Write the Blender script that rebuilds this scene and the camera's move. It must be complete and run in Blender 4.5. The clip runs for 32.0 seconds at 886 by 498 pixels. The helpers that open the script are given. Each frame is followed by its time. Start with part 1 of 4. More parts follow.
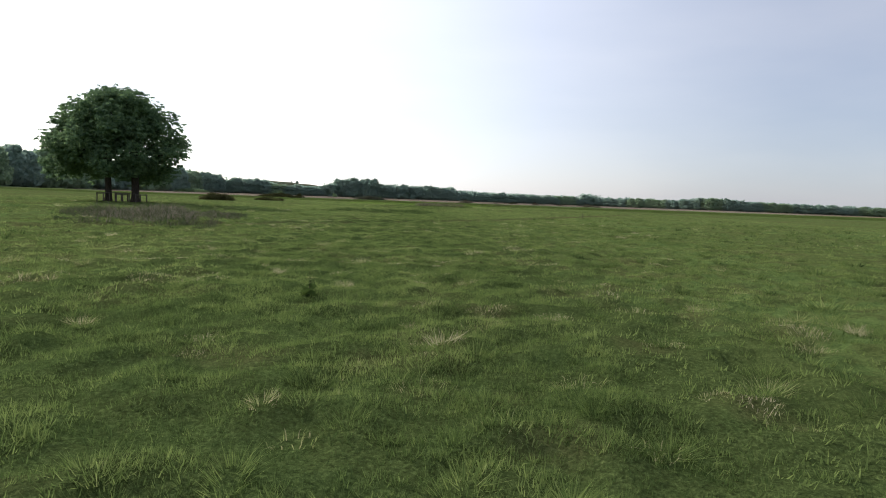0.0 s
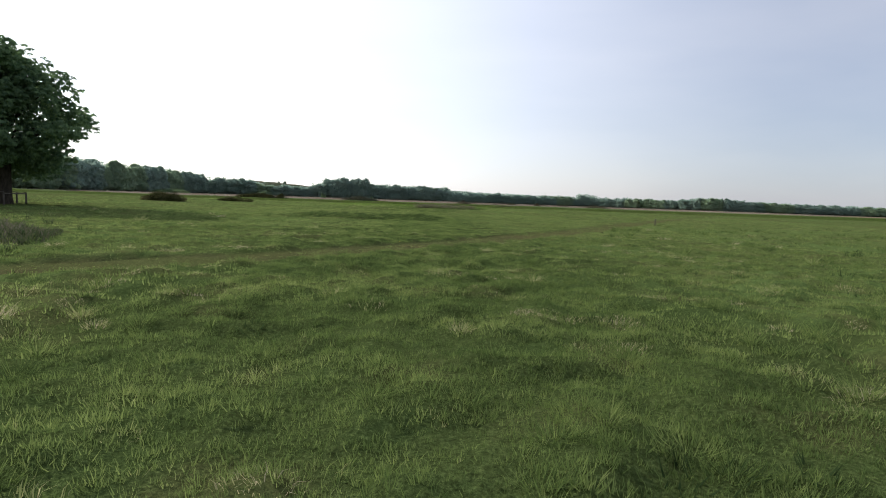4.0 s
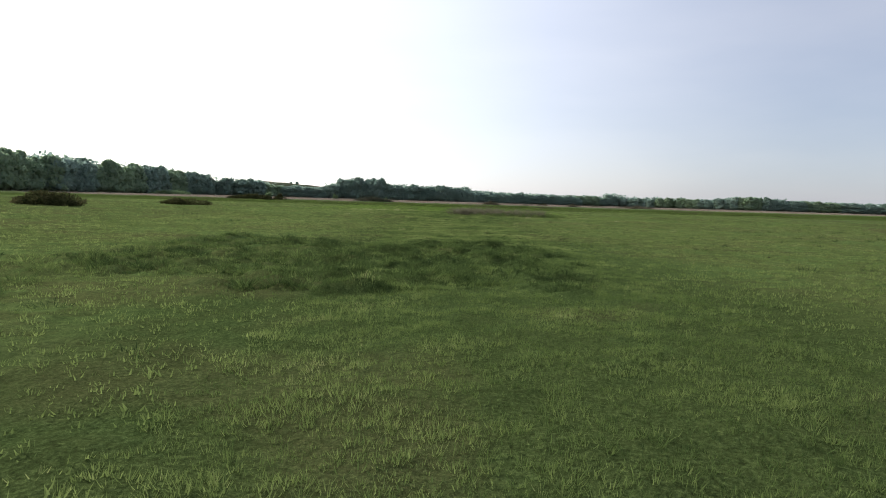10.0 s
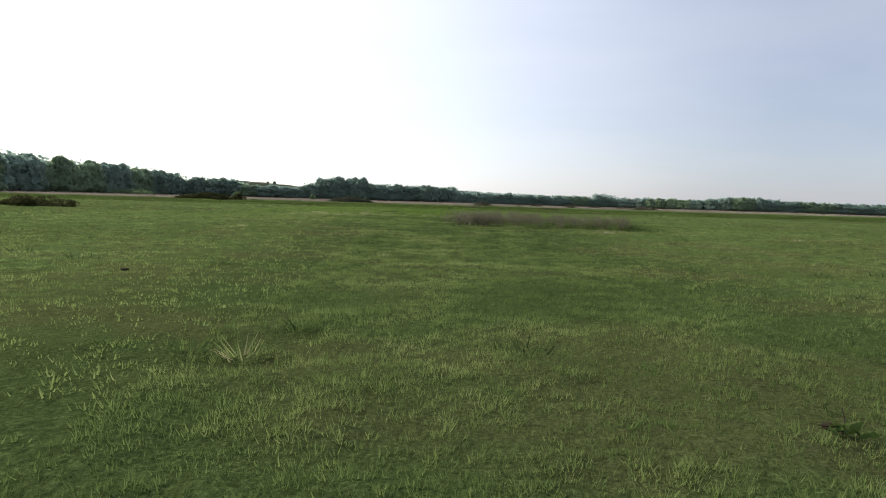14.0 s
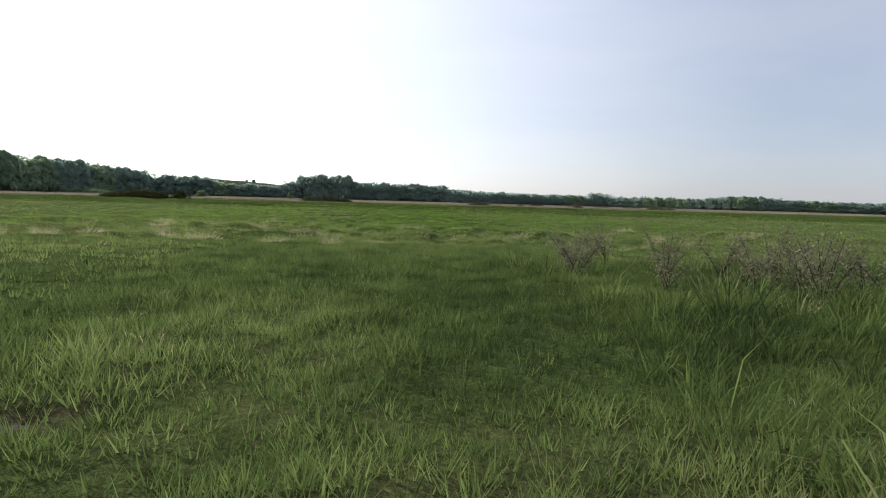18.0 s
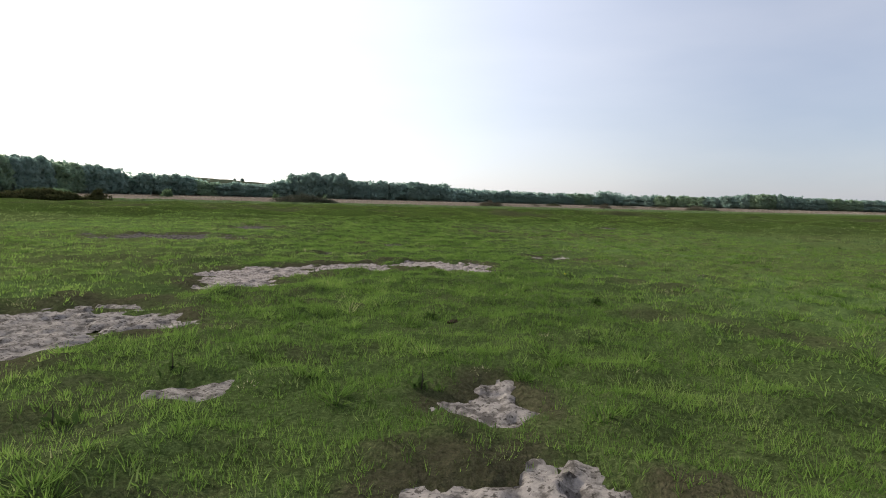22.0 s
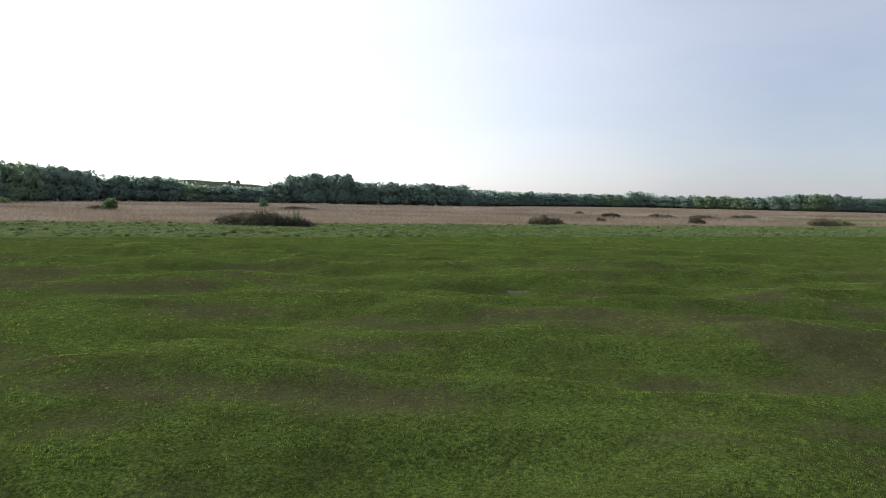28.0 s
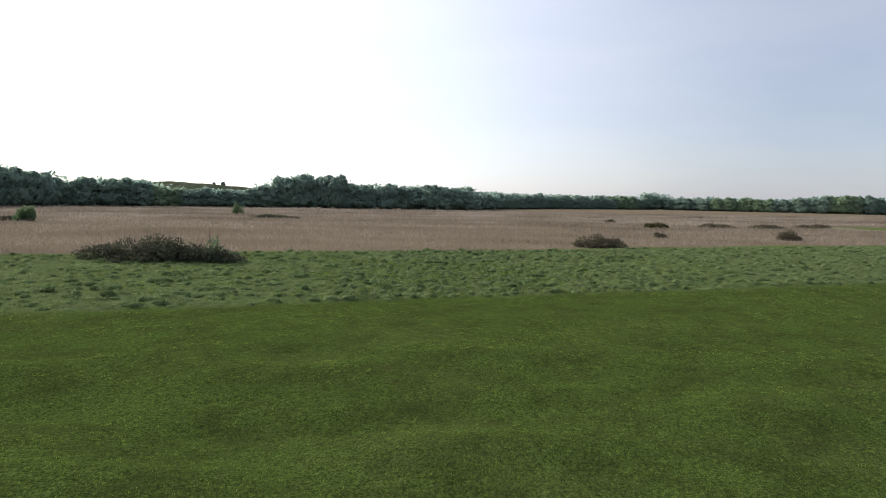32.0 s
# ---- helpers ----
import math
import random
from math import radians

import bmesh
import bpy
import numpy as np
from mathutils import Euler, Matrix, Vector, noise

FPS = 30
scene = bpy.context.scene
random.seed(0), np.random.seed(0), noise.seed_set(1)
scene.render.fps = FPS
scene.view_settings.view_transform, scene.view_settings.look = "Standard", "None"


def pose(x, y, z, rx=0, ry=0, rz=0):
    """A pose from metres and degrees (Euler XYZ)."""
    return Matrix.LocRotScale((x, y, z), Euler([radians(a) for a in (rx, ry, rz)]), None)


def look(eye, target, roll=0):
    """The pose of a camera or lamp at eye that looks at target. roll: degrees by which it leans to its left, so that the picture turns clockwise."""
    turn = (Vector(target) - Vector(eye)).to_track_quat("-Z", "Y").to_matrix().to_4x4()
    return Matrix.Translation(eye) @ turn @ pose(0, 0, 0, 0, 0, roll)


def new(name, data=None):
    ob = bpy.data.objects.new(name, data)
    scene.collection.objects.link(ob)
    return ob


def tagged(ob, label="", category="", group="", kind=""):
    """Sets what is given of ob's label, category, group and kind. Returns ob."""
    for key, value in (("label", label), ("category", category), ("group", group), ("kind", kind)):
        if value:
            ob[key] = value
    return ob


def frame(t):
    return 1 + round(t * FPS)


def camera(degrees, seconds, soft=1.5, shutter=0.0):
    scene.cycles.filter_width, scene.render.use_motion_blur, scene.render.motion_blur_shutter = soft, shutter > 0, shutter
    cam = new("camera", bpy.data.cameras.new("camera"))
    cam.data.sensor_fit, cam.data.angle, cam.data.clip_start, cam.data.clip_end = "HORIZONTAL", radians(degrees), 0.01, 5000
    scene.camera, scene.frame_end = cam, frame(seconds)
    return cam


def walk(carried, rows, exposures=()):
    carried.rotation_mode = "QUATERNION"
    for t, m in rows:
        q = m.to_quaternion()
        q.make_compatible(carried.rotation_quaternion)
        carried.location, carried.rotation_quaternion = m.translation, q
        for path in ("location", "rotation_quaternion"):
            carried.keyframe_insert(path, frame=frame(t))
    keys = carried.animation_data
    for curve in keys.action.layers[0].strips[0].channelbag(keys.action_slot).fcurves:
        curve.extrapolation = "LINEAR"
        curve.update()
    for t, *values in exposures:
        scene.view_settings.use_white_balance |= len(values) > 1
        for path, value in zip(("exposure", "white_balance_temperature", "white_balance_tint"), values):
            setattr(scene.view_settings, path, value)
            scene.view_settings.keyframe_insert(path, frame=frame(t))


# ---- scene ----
cam = camera(76.0, 32.0, 1.0)
PATH = [
    (0, (-1.369, 7.201, 1.441), (-1.376, 9.193, 1.267), 2.1),
    (0.5, (-1.524, 9.218, 1.452), (-1.524, 11.211, 1.279), 2.1),
    (1, (-1.709, 11.267, 1.438), (-1.698, 13.26, 1.266), 2.1),
    (1.5, (-1.968, 13.36, 1.417), (-1.95, 15.352, 1.245), 2.1),
    (2, (-2.161, 15.61, 1.389), (-2.136, 17.602, 1.218), 2.1),
    (2.5, (-2.425, 17.92, 1.38), (-2.405, 19.913, 1.208), 2.0),
    (3, (-2.704, 20.266, 1.353), (-2.677, 22.258, 1.182), 2.1),
    (3.5, (-2.973, 22.556, 1.328), (-2.944, 24.548, 1.158), 2.1),
    (5.5, (-3.649, 31.399, 1.299), (-3.67, 33.392, 1.127), 1.6),
    (6, (-3.819, 33.54, 1.29), (-3.839, 35.533, 1.118), 1.7),
    (6.5, (-3.999, 35.698, 1.283), (-4.027, 37.691, 1.11), 1.5),
    (7, (-4.179, 37.725, 1.291), (-4.211, 39.717, 1.117), 1.4),
    (7.5, (-4.355, 39.843, 1.27), (-4.39, 41.836, 1.097), 1.5),
    (8, (-4.564, 41.968, 1.261), (-4.611, 43.96, 1.088), 1.5),
    (8.5, (-4.81, 44.269, 1.317), (-4.859, 46.261, 1.143), 1.5),
    (9, (-5.064, 46.656, 1.374), (-5.105, 48.648, 1.201), 1.6),
    (9.5, (-5.315, 49.177, 1.351), (-5.356, 51.169, 1.18), 1.7),
    (10, (-5.532, 51.663, 1.33), (-5.571, 53.655, 1.159), 1.7),
    (10.5, (-5.684, 54.082, 1.324), (-5.71, 56.075, 1.154), 1.7),
    (11, (-5.789, 56.527, 1.314), (-5.8, 58.52, 1.145), 1.7),
    (11.5, (-5.866, 58.957, 1.289), (-5.874, 60.95, 1.121), 1.7),
    (12, (-5.959, 61.45, 1.303), (-5.966, 63.442, 1.135), 1.7),
    (12.5, (-6.059, 63.903, 1.284), (-6.055, 65.896, 1.116), 1.7),
    (13, (-6.154, 66.426, 1.266), (-6.132, 68.419, 1.098), 1.8),
    (13.5, (-6.225, 69.031, 1.233), (-6.208, 71.024, 1.067), 1.8),
    (14, (-6.342, 71.625, 1.191), (-6.328, 73.618, 1.024), 1.7),
    (14.5, (-6.407, 74.321, 1.19), (-6.372, 76.313, 1.023), 1.7),
    (16.5, (-6.897, 86.057, 1.165), (-6.878, 88.05, 0.997), 1.7),
    (17, (-6.97, 89.134, 1.044), (-6.932, 91.127, 0.877), 1.5),
    (17.5, (-6.852, 92.035, 0.982), (-6.81, 94.027, 0.816), 1.6),
    (18, (-6.598, 94.95, 1.018), (-6.547, 96.943, 0.851), 1.6),
    (18.5, (-6.4, 97.982, 1.376), (-6.361, 99.975, 1.205), 1.6),
    (19, (-6.543, 101.06, 1.472), (-6.494, 103.051, 1.299), 1.6),
    (19.5, (-6.669, 104.225, 1.493), (-6.606, 106.216, 1.319), 1.6),
    (20, (-6.852, 107.486, 1.464), (-6.79, 109.478, 1.293), 1.8),
    (20.5, (-6.931, 110.878, 1.451), (-6.863, 112.87, 1.28), 1.8),
    (21, (-7.061, 114.412, 1.399), (-6.994, 116.404, 1.228), 1.7),
    (21.5, (-7.219, 117.924, 1.347), (-7.163, 119.916, 1.175), 1.5),
    (22, (-7.373, 121.26, 1.311), (-7.321, 123.252, 1.14), 1.4),
    (22.5, (-7.499, 124.378, 1.426), (-7.456, 126.37, 1.256), 1.5),
    (23, (-7.66, 127.645, 1.536), (-7.617, 129.637, 1.364), 1.4),
    (23.5, (-7.797, 130.893, 1.624), (-7.776, 132.885, 1.451), 1.2),
    (24, (-7.918, 134.188, 1.744), (-7.896, 136.181, 1.571), 1.1),
    (24.5, (-8.033, 137.382, 1.869), (-8.004, 139.374, 1.697), 1.1),
    (25, (-8.059, 140.606, 1.994), (-8.042, 142.598, 1.82), 0.9),
    (25.5, (-8.314, 144.17, 2.135), (-8.294, 146.162, 1.96), 1.0),
    (27.5, (-9.724, 159.264, 3.479), (-9.713, 161.257, 3.304), 1.1),
    (28, (-9.673, 162.649, 3.796), (-9.666, 164.641, 3.621), 1.1),
    (28.5, (-9.765, 165.855, 4.149), (-9.764, 167.848, 3.974), 1.0),
    (29, (-9.883, 169.132, 4.455), (-9.876, 171.124, 4.283), 1.0),
    (29.5, (-9.971, 172.547, 4.794), (-9.975, 174.539, 4.618), 0.8),
    (30, (-10.083, 176.049, 4.996), (-10.09, 178.042, 4.821), 0.8),
    (30.5, (-10.248, 179.674, 5.061), (-10.247, 181.666, 4.886), 0.9),
    (31, (-10.369, 183.222, 5.048), (-10.371, 185.215, 4.874), 1.0),
    (31.5, (-10.447, 186.873, 5.076), (-10.451, 188.866, 4.902), 1.0),
    (32, (-10.496, 190.561, 5.045), (-10.494, 192.553, 4.872), 1.0),
]
walk(cam, [(r[0], look(*r[1:])) for r in PATH])

# ---- light ----
SUN_AZ, SUN_EL = radians(-58), radians(27)      # azimuth from +y towards +x
world = bpy.data.worlds.new("sky_world")
scene.world = world
world.use_nodes = True
wn = world.node_tree
wn.nodes.clear()
sky = wn.nodes.new("ShaderNodeTexSky")
sky.sky_type, sky.sun_disc = "NISHITA", False
sky.sun_elevation, sky.sun_rotation = SUN_EL, SUN_AZ
sky.altitude, sky.air_density, sky.dust_density, sky.ozone_density = 0, 1.0, 1.0, 2.0
# a thin veil of high cloud over the whole sky
coord = wn.nodes.new("ShaderNodeTexCoord")
stretch = wn.nodes.new("ShaderNodeMapping")
stretch.inputs["Scale"].default_value = (1.0, 2.2, 5.0)
stretch.inputs["Rotation"].default_value = (0.1, 0.35, 0.5)
wn.links.new(coord.outputs["Generated"], stretch.inputs["Vector"])
wisp = wn.nodes.new("ShaderNodeTexNoise")
wisp.inputs["Scale"].default_value, wisp.inputs["Detail"].default_value = 1.3, 5
wn.links.new(stretch.outputs[0], wisp.inputs["Vector"])
veil = wn.nodes.new("ShaderNodeValToRGB")
veil.color_ramp.elements[0].position, veil.color_ramp.elements[0].color = 0.36, (5.6, 6.0, 7.5, 1)
veil.color_ramp.elements[1].position, veil.color_ramp.elements[1].color = 0.68, (7.2, 7.3, 8.4, 1)
wn.links.new(wisp.outputs["Fac"], veil.inputs[0])
both = wn.nodes.new("ShaderNodeMix")
both.data_type, both.blend_type, both.clamp_result = "RGBA", "ADD", False
both.inputs[0].default_value = 1.0
wn.links.new(sky.outputs[0], both.inputs[6])
wn.links.new(veil.outputs[0], both.inputs[7])
# the veil glows white towards the sun
sun_dir = Vector((math.sin(SUN_AZ) * math.cos(SUN_EL), math.cos(SUN_AZ) * math.cos(SUN_EL), math.sin(SUN_EL)))
toward = wn.nodes.new("ShaderNodeVectorMath")
toward.operation = "DOT_PRODUCT"
toward.inputs[1].default_value = sun_dir
wn.links.new(coord.outputs["Generated"], toward.inputs[0])
glow = wn.nodes.new("ShaderNodeValToRGB")
glow.color_ramp.interpolation = "EASE"
glow.color_ramp.elements[0].position, glow.color_ramp.elements[0].color = 0.03, (0, 0, 0, 1)
glow.color_ramp.elements[1].position, glow.color_ramp.elements[1].color = 0.95, (10.4, 10.2, 10.2, 1)
wn.links.new(toward.outputs["Value"], glow.inputs[0])
lit = wn.nodes.new("ShaderNodeMix")
lit.data_type, lit.blend_type, lit.clamp_result = "RGBA", "ADD", False
lit.inputs[0].default_value = 1.0
wn.links.new(both.outputs[2], lit.inputs[6])
wn.links.new(glow.outputs[0], lit.inputs[7])
bg = wn.nodes.new("ShaderNodeBackground")
bg.inputs["Strength"].default_value = 0.06
wo = wn.nodes.new("ShaderNodeOutputWorld")
wn.links.new(lit.outputs[2], bg.inputs["Color"])
wn.links.new(bg.outputs[0], wo.inputs["Surface"])

scene.view_settings.exposure = -0.05
sun_data = bpy.data.lights.new("sun", "SUN")
sun_data.energy, sun_data.angle, sun_data.color = 4.6, radians(1.0), (1.0, 0.94, 0.85)
sun = new("sun", sun_data)
sun.matrix_world = look(sun_dir * 50, (0, 0, 0))


# ---- noise and ground shape ----
def hash2(ix, iy, seed):
    h = (ix.astype(np.int64) * 374761393 + iy.astype(np.int64) * 668265263 + seed * 974711) & 0x7FFFFFFF
    h = ((h ^ (h >> 13)) * 1274126177) & 0x7FFFFFFF
    return ((h ^ (h >> 16)) & 0xFFFF) / 65535.0


def vnoise(x, y, seed=0):
    """Smooth value noise, 0 to 1, with cells one unit wide."""
    x, y = np.asarray(x, float), np.asarray(y, float)
    ix, iy = np.floor(x), np.floor(y)
    fx, fy = x - ix, y - iy
    fx, fy = fx * fx * (3 - 2 * fx), fy * fy * (3 - 2 * fy)
    a, b = hash2(ix, iy, seed), hash2(ix + 1, iy, seed)
    c, d = hash2(ix, iy + 1, seed), hash2(ix + 1, iy + 1, seed)
    return (a + (b - a) * fx) * (1 - fy) + (c + (d - c) * fx) * fy


def fbm(x, y, seed=0, octaves=3):
    total, amp, norm = 0, 1.0, 0
    for i in range(octaves):
        total = total + amp * vnoise(x * 2 ** i, y * 2 ** i, seed + i * 17)
        norm += amp
        amp *= 0.5
    return total / norm


def step(a, b, v):
    u = np.clip((np.asarray(v, float) - a) / (b - a), 0, 1)
    return u * u * (3 - 2 * u)


def window(v, a, b, soft):
    return step(a - soft, a + soft, v) * (1 - step(b - soft, b + soft, v))


TRACK = [(-60, -14), (-40, 4), (-16, 27.5), (-10, 33.6), (-6.7, 37.1), (-5.4, 38.9), (-3.8, 41.3), (-0.7, 45.7), (1.9, 50.0), (5.5, 56.5), (12, 69), (25, 92), (60, 150)]


def dist_line(x, y, line):
    best = np.full(np.shape(x), 1e9)
    for (ax, ay), (bx, by) in zip(line, line[1:]):
        dx, dy = bx - ax, by - ay
        t = np.clip(((x - ax) * dx + (y - ay) * dy) / (dx * dx + dy * dy), 0, 1)
        best = np.minimum(best, np.hypot(x - ax - t * dx, y - ay - t * dy))
    return best


def track_mask(x, y):
    d = dist_line(x, y, TRACK) + (fbm(x * 0.9, y * 0.9, 71) - 0.5) * 0.7
    return 1 - step(0.8, 1.05, d)


def pale_line(x):
    return 222.6 + 0.30 * x


def reed_line(x):
    return 250.0 + 0.33 * x


def reed_mask(x, y):
    edge = y - reed_line(x) + (fbm(x * 0.15, y * 0.15, 5) - 0.5) * 6
    return step(0, 2, edge)


# bare patches in the turf: centre x, y, radii, turn
SAND = [(-7.3, 132.6, 1.25, 0.95, 0.1), (-9.0, 132.0, 1.3, 0.75, 0.25), (-10.3, 131.0, 1.15, 0.9, 0.5), (-10.3, 129.9, 0.75, 0.8, 0.0), (-6.5, 132.0, 0.5, 0.28, -0.3)]
SMALL_SAND = [(-4.4, 134.8, 0.62, 0.5, 0.1), (-3.4, 137.9, 0.48, 0.45, 0.0), (-11.1, 126.8, 1.35, 1.3, 0.2), (-12.5, 126.2, 0.9, 0.8, 0.0), (-9.0, 124.95, 0.34, 0.22, 0.0),
              (-6.9, 123.55, 0.72, 0.5, 0.1), (-7.6, 123.3, 0.4, 0.22, 0.0), (-6.95, 124.85, 0.36, 0.45, 0.2), (-8.7, 123.3, 0.4, 0.14, 0.1),
              (-10.7, 118.7, 1.25, 0.5, 0.35), (-7.3, 119.5, 0.45, 0.22, 0.0), (4.3, 126.0, 0.75, 0.45, 0.0),
              (-6.3, 146.6, 0.75, 0.32, 0.2), (-4.1, 146.8, 0.42, 0.28, 0.0), (-3.0, 143.0, 0.55, 0.3, 0.0),
              (-2.5, 141.8, 0.3, 0.2, 0.0), (-4.7, 139.2, 0.42, 0.2, 0.0)]
MUD = [(-8.4, 137.4, 0.45, 0.25, 0.0), (-9.4, 137.2, 0.5, 0.22, 0.2), (-15.3, 138.6, 2.8, 1.3, 0.2), (-6.2, 144.0, 0.75, 0.42, 0.3), (-7.1, 145.1, 0.3, 0.2, 0.0), (-14.6, 144.6, 1.2, 1.4, 0.3), (2.1, 151.0, 0.55, 0.4, 0.0),
       (-4.1, 139.1, 0.22, 0.16, 0.0), (-9.3, 134.4, 0.95, 0.3, 0.1), (-7.9, 96.8, 0.16, 0.1, 0.4), (-6.2, 187.7, 0.6, 0.14, 0.0), (-8.3, 118.2, 0.35, 0.2, 0.0), (-7.7, 146.6, 0.35, 0.25, 0.0)]


def ellipse_mask(x, y, items, rag=0.55, start=0.3, hole=0.3):
    """1 inside the ragged ellipses, falling to 0 across their edges."""
    best = np.zeros(np.shape(x))
    wob = (fbm(x / 0.45, y / 0.45, 61, 5) - 0.5) * rag * 2.8
    for cx, cy, rx, ry, turn in items:
        c, s = math.cos(turn), math.sin(turn)
        u, v = (x - cx) * c + (y - cy) * s, -(x - cx) * s + (y - cy) * c
        best = np.maximum(best, 1.5 - np.hypot(u / rx, v / ry) + wob * 0.6)
    holes = step(0.5, 0.64, fbm(x / 0.22, y / 0.22, 66, 3)) * (1 - step(0.9, 1.35, best))
    return step(start, start + 0.4, best - hole * holes)


def pit_mask(x, y):
    return np.maximum(ellipse_mask(x, y, SAND + SMALL_SAND, 0.55, 0.5), ellipse_mask(x, y, MUD, 0.8, 0.5))


def bare_mask(x, y):
    return np.maximum(ellipse_mask(x, y, SAND + SMALL_SAND), ellipse_mask(x, y, MUD))


def rut_mask(x, y):
    d = np.abs(y - 69.2 - 0.03 * (x + 6) + (vnoise(x / 1.5, y * 0, 77) - 0.5) * 0.3)
    return (1 - step(0.08, 0.26, d)) * window(x, -22, 6, 3)


def dark_tuss(x, y):
    return window(y + (fbm(x / 2.5, y / 2.5, 78) - 0.5) * 6, 59.5, 68.5, 1.0) * window(x, -13, -3.2, 1.0)


def tuss_amp(x, y):
    a = 0.13 * (1 - step(46, 50, y)) + 0.05 * window(y, 48, 84, 2)
    a = a + 0.16 * dark_tuss(x, y)
    a = a + 0.07 * window(y, 84, 114, 2) + 0.13 * window(y + 2 * (vnoise(x / 2, y / 2, 79) - 0.5), 107.5, 115, 0.8)
    a = a + 0.12 * window(y, 113, 160, 2) + 0.05 * window(y, 155, 216, 5) + 0.3 * window(y - pale_line(x), 0, 27, 0.6)
    a = a + 0.1 * step(-18, -32, x) * (1 - step(100, 130, y))
    return a * (1 - 0.93 * track_mask(x, y)) * (1 - bare_mask(x, y))


def ground_z(x, y):
    x, y = np.asarray(x, float), np.asarray(y, float)
    z = 0.10 * (fbm(x / 14, y / 14, 3, 2) - 0.5)
    z = z + 0.24 * window(y, 89, 105, 4) * window(x, -24, 12, 5)
    z = z + window(y, 152, 208, 8) * 1.1 * (fbm(x / 5.0, y / 2.4, 9, 2) - 0.5)
    c = vnoise(x / 0.36, y / 0.34, 21)
    c2 = vnoise(x / 0.62, y / 0.55, 22)
    z = z + tuss_amp(x, y) * (step(0.48, 0.75, c) * 0.5 + step(0.5, 0.9, c2) * 0.3 + 0.3 * (vnoise(x / 0.24, y / 0.24, 20) - 0.5))
    z = z - 0.05 * track_mask(x, y) - 0.06 * rut_mask(x, y) - 0.1 * pit_mask(x, y)
    far = step(300, 700, np.hypot(x, y - 200))
    return z * (1 - far)


# ---- mesh helpers ----
def mesh_from(name, verts, faces, mat, attrs=None, smooth=False):
    """A mesh from an n x 3 array and an m x k array of corners."""
    me = bpy.data.meshes.new(name)
    verts, faces = np.asarray(verts, np.float32), np.asarray(faces, np.int32)
    n, k = faces.shape
    me.vertices.add(len(verts))
    me.vertices.foreach_set("co", verts.ravel())
    me.loops.add(n * k)
    me.loops.foreach_set("vertex_index", faces.ravel())
    me.polygons.add(n)
    me.polygons.foreach_set("loop_start", np.arange(0, n * k, k, dtype=np.int32))
    if smooth:
        me.polygons.foreach_set("use_smooth", np.ones(n, bool))
    me.update(calc_edges=True)
    for key, values in (attrs or {}).items():
        at = me.attributes.new(key, "FLOAT", "POINT")
        at.data.foreach_set("value", np.asarray(values, np.float32))
    me.materials.append(mat)
    return me


def put(name, me, parent=None, label=""):
    ob = new(name, me)
    if parent is not None:
        ob.parent = parent
    if label:
        ob["label"] = label
    return ob


def part(name, bm, mat, parent, label=""):
    me = bpy.data.meshes.new(name)
    bm.to_mesh(me)
    bm.free()
    me.materials.append(mat)
    return put(name, me, parent, label)


def tube(points, radii, sides=8):
    """Vertices and quads of a tapered tube along points."""
    pts = [Vector(p) for p in points]
    vs, fs = [], []
    for i, (p, r) in enumerate(zip(pts, radii)):
        d = (pts[min(i + 1, len(pts) - 1)] - pts[max(i - 1, 0)]).normalized()
        u = d.orthogonal().normalized()
        w = d.cross(u)
        for k in range(sides):
            a = 2 * math.pi * k / sides
            vs.append(p + (u * math.cos(a) + w * math.sin(a)) * r)
    for i in range(len(pts) - 1):
        for k in range(sides):
            fs.append((i * sides + k, i * sides + (k + 1) % sides, (i + 1) * sides + (k + 1) % sides, (i + 1) * sides + k))
    return np.array(vs), np.array(fs)


def join(chunks):
    vs, fs, off = [], [], 0
    for v, f in chunks:
        vs.append(v)
        fs.append(f + off)
        off += len(v)
    return np.vstack(vs), np.vstack(fs)


def leaves(centres, size, rng, droop=0.3, aspect=0.55, outward=None):
    """Small bent leaves, two triangles each, at the centres."""
    n = len(centres)
    d = rng.normal(size=(n, 3))
    if outward is not None:
        d += outward * 0.9
    d[:, 2] -= droop
    d /= np.linalg.norm(d, axis=1)[:, None]
    s = np.cross(d, rng.normal(size=(n, 3)))
    s /= np.linalg.norm(s, axis=1)[:, None] + 1e-9
    up = np.cross(s, d)
    ln = size * rng.uniform(0.6, 1.3, n)[:, None]
    w = ln * aspect
    base = centres - d * ln * 0.5
    tip = centres + d * ln * 0.5
    mid = centres + up * ln * 0.12
    v = np.stack([base, mid + s * w * 0.5, tip, mid - s * w * 0.5], axis=1).reshape(-1, 3)
    f = np.arange(4 * n).reshape(n, 4)
    return v, f


def crown_points(lobes, n, rng, shell=0.72):
    """Points in the outer shell of a set of lobes (centre, radii)."""
    vol = np.array([r[0] * r[1] * r[2] for _, r in lobes]) ** 0.67
    pick = rng.choice(len(lobes), n, p=vol / vol.sum())
    d = rng.normal(size=(n, 3))
    d /= np.linalg.norm(d, axis=1)[:, None]
    rad = shell + (1.04 - shell) * rng.random(n) ** 0.6
    c = np.array([c for c, _ in lobes])[pick]
    r = np.array([r for _, r in lobes])[pick]
    return c + d * r * rad[:, None], d


# ---- materials ----
def material(name, rough=0.8):
    m = bpy.data.materials.new(name)
    m.use_nodes = True
    nt = m.node_tree
    b = nt.nodes["Principled BSDF"]
    b.inputs["Roughness"].default_value = rough
    b.inputs["Specular IOR Level"].default_value = 0.0 if rough > 0.6 else 0.25
    return m, nt, b


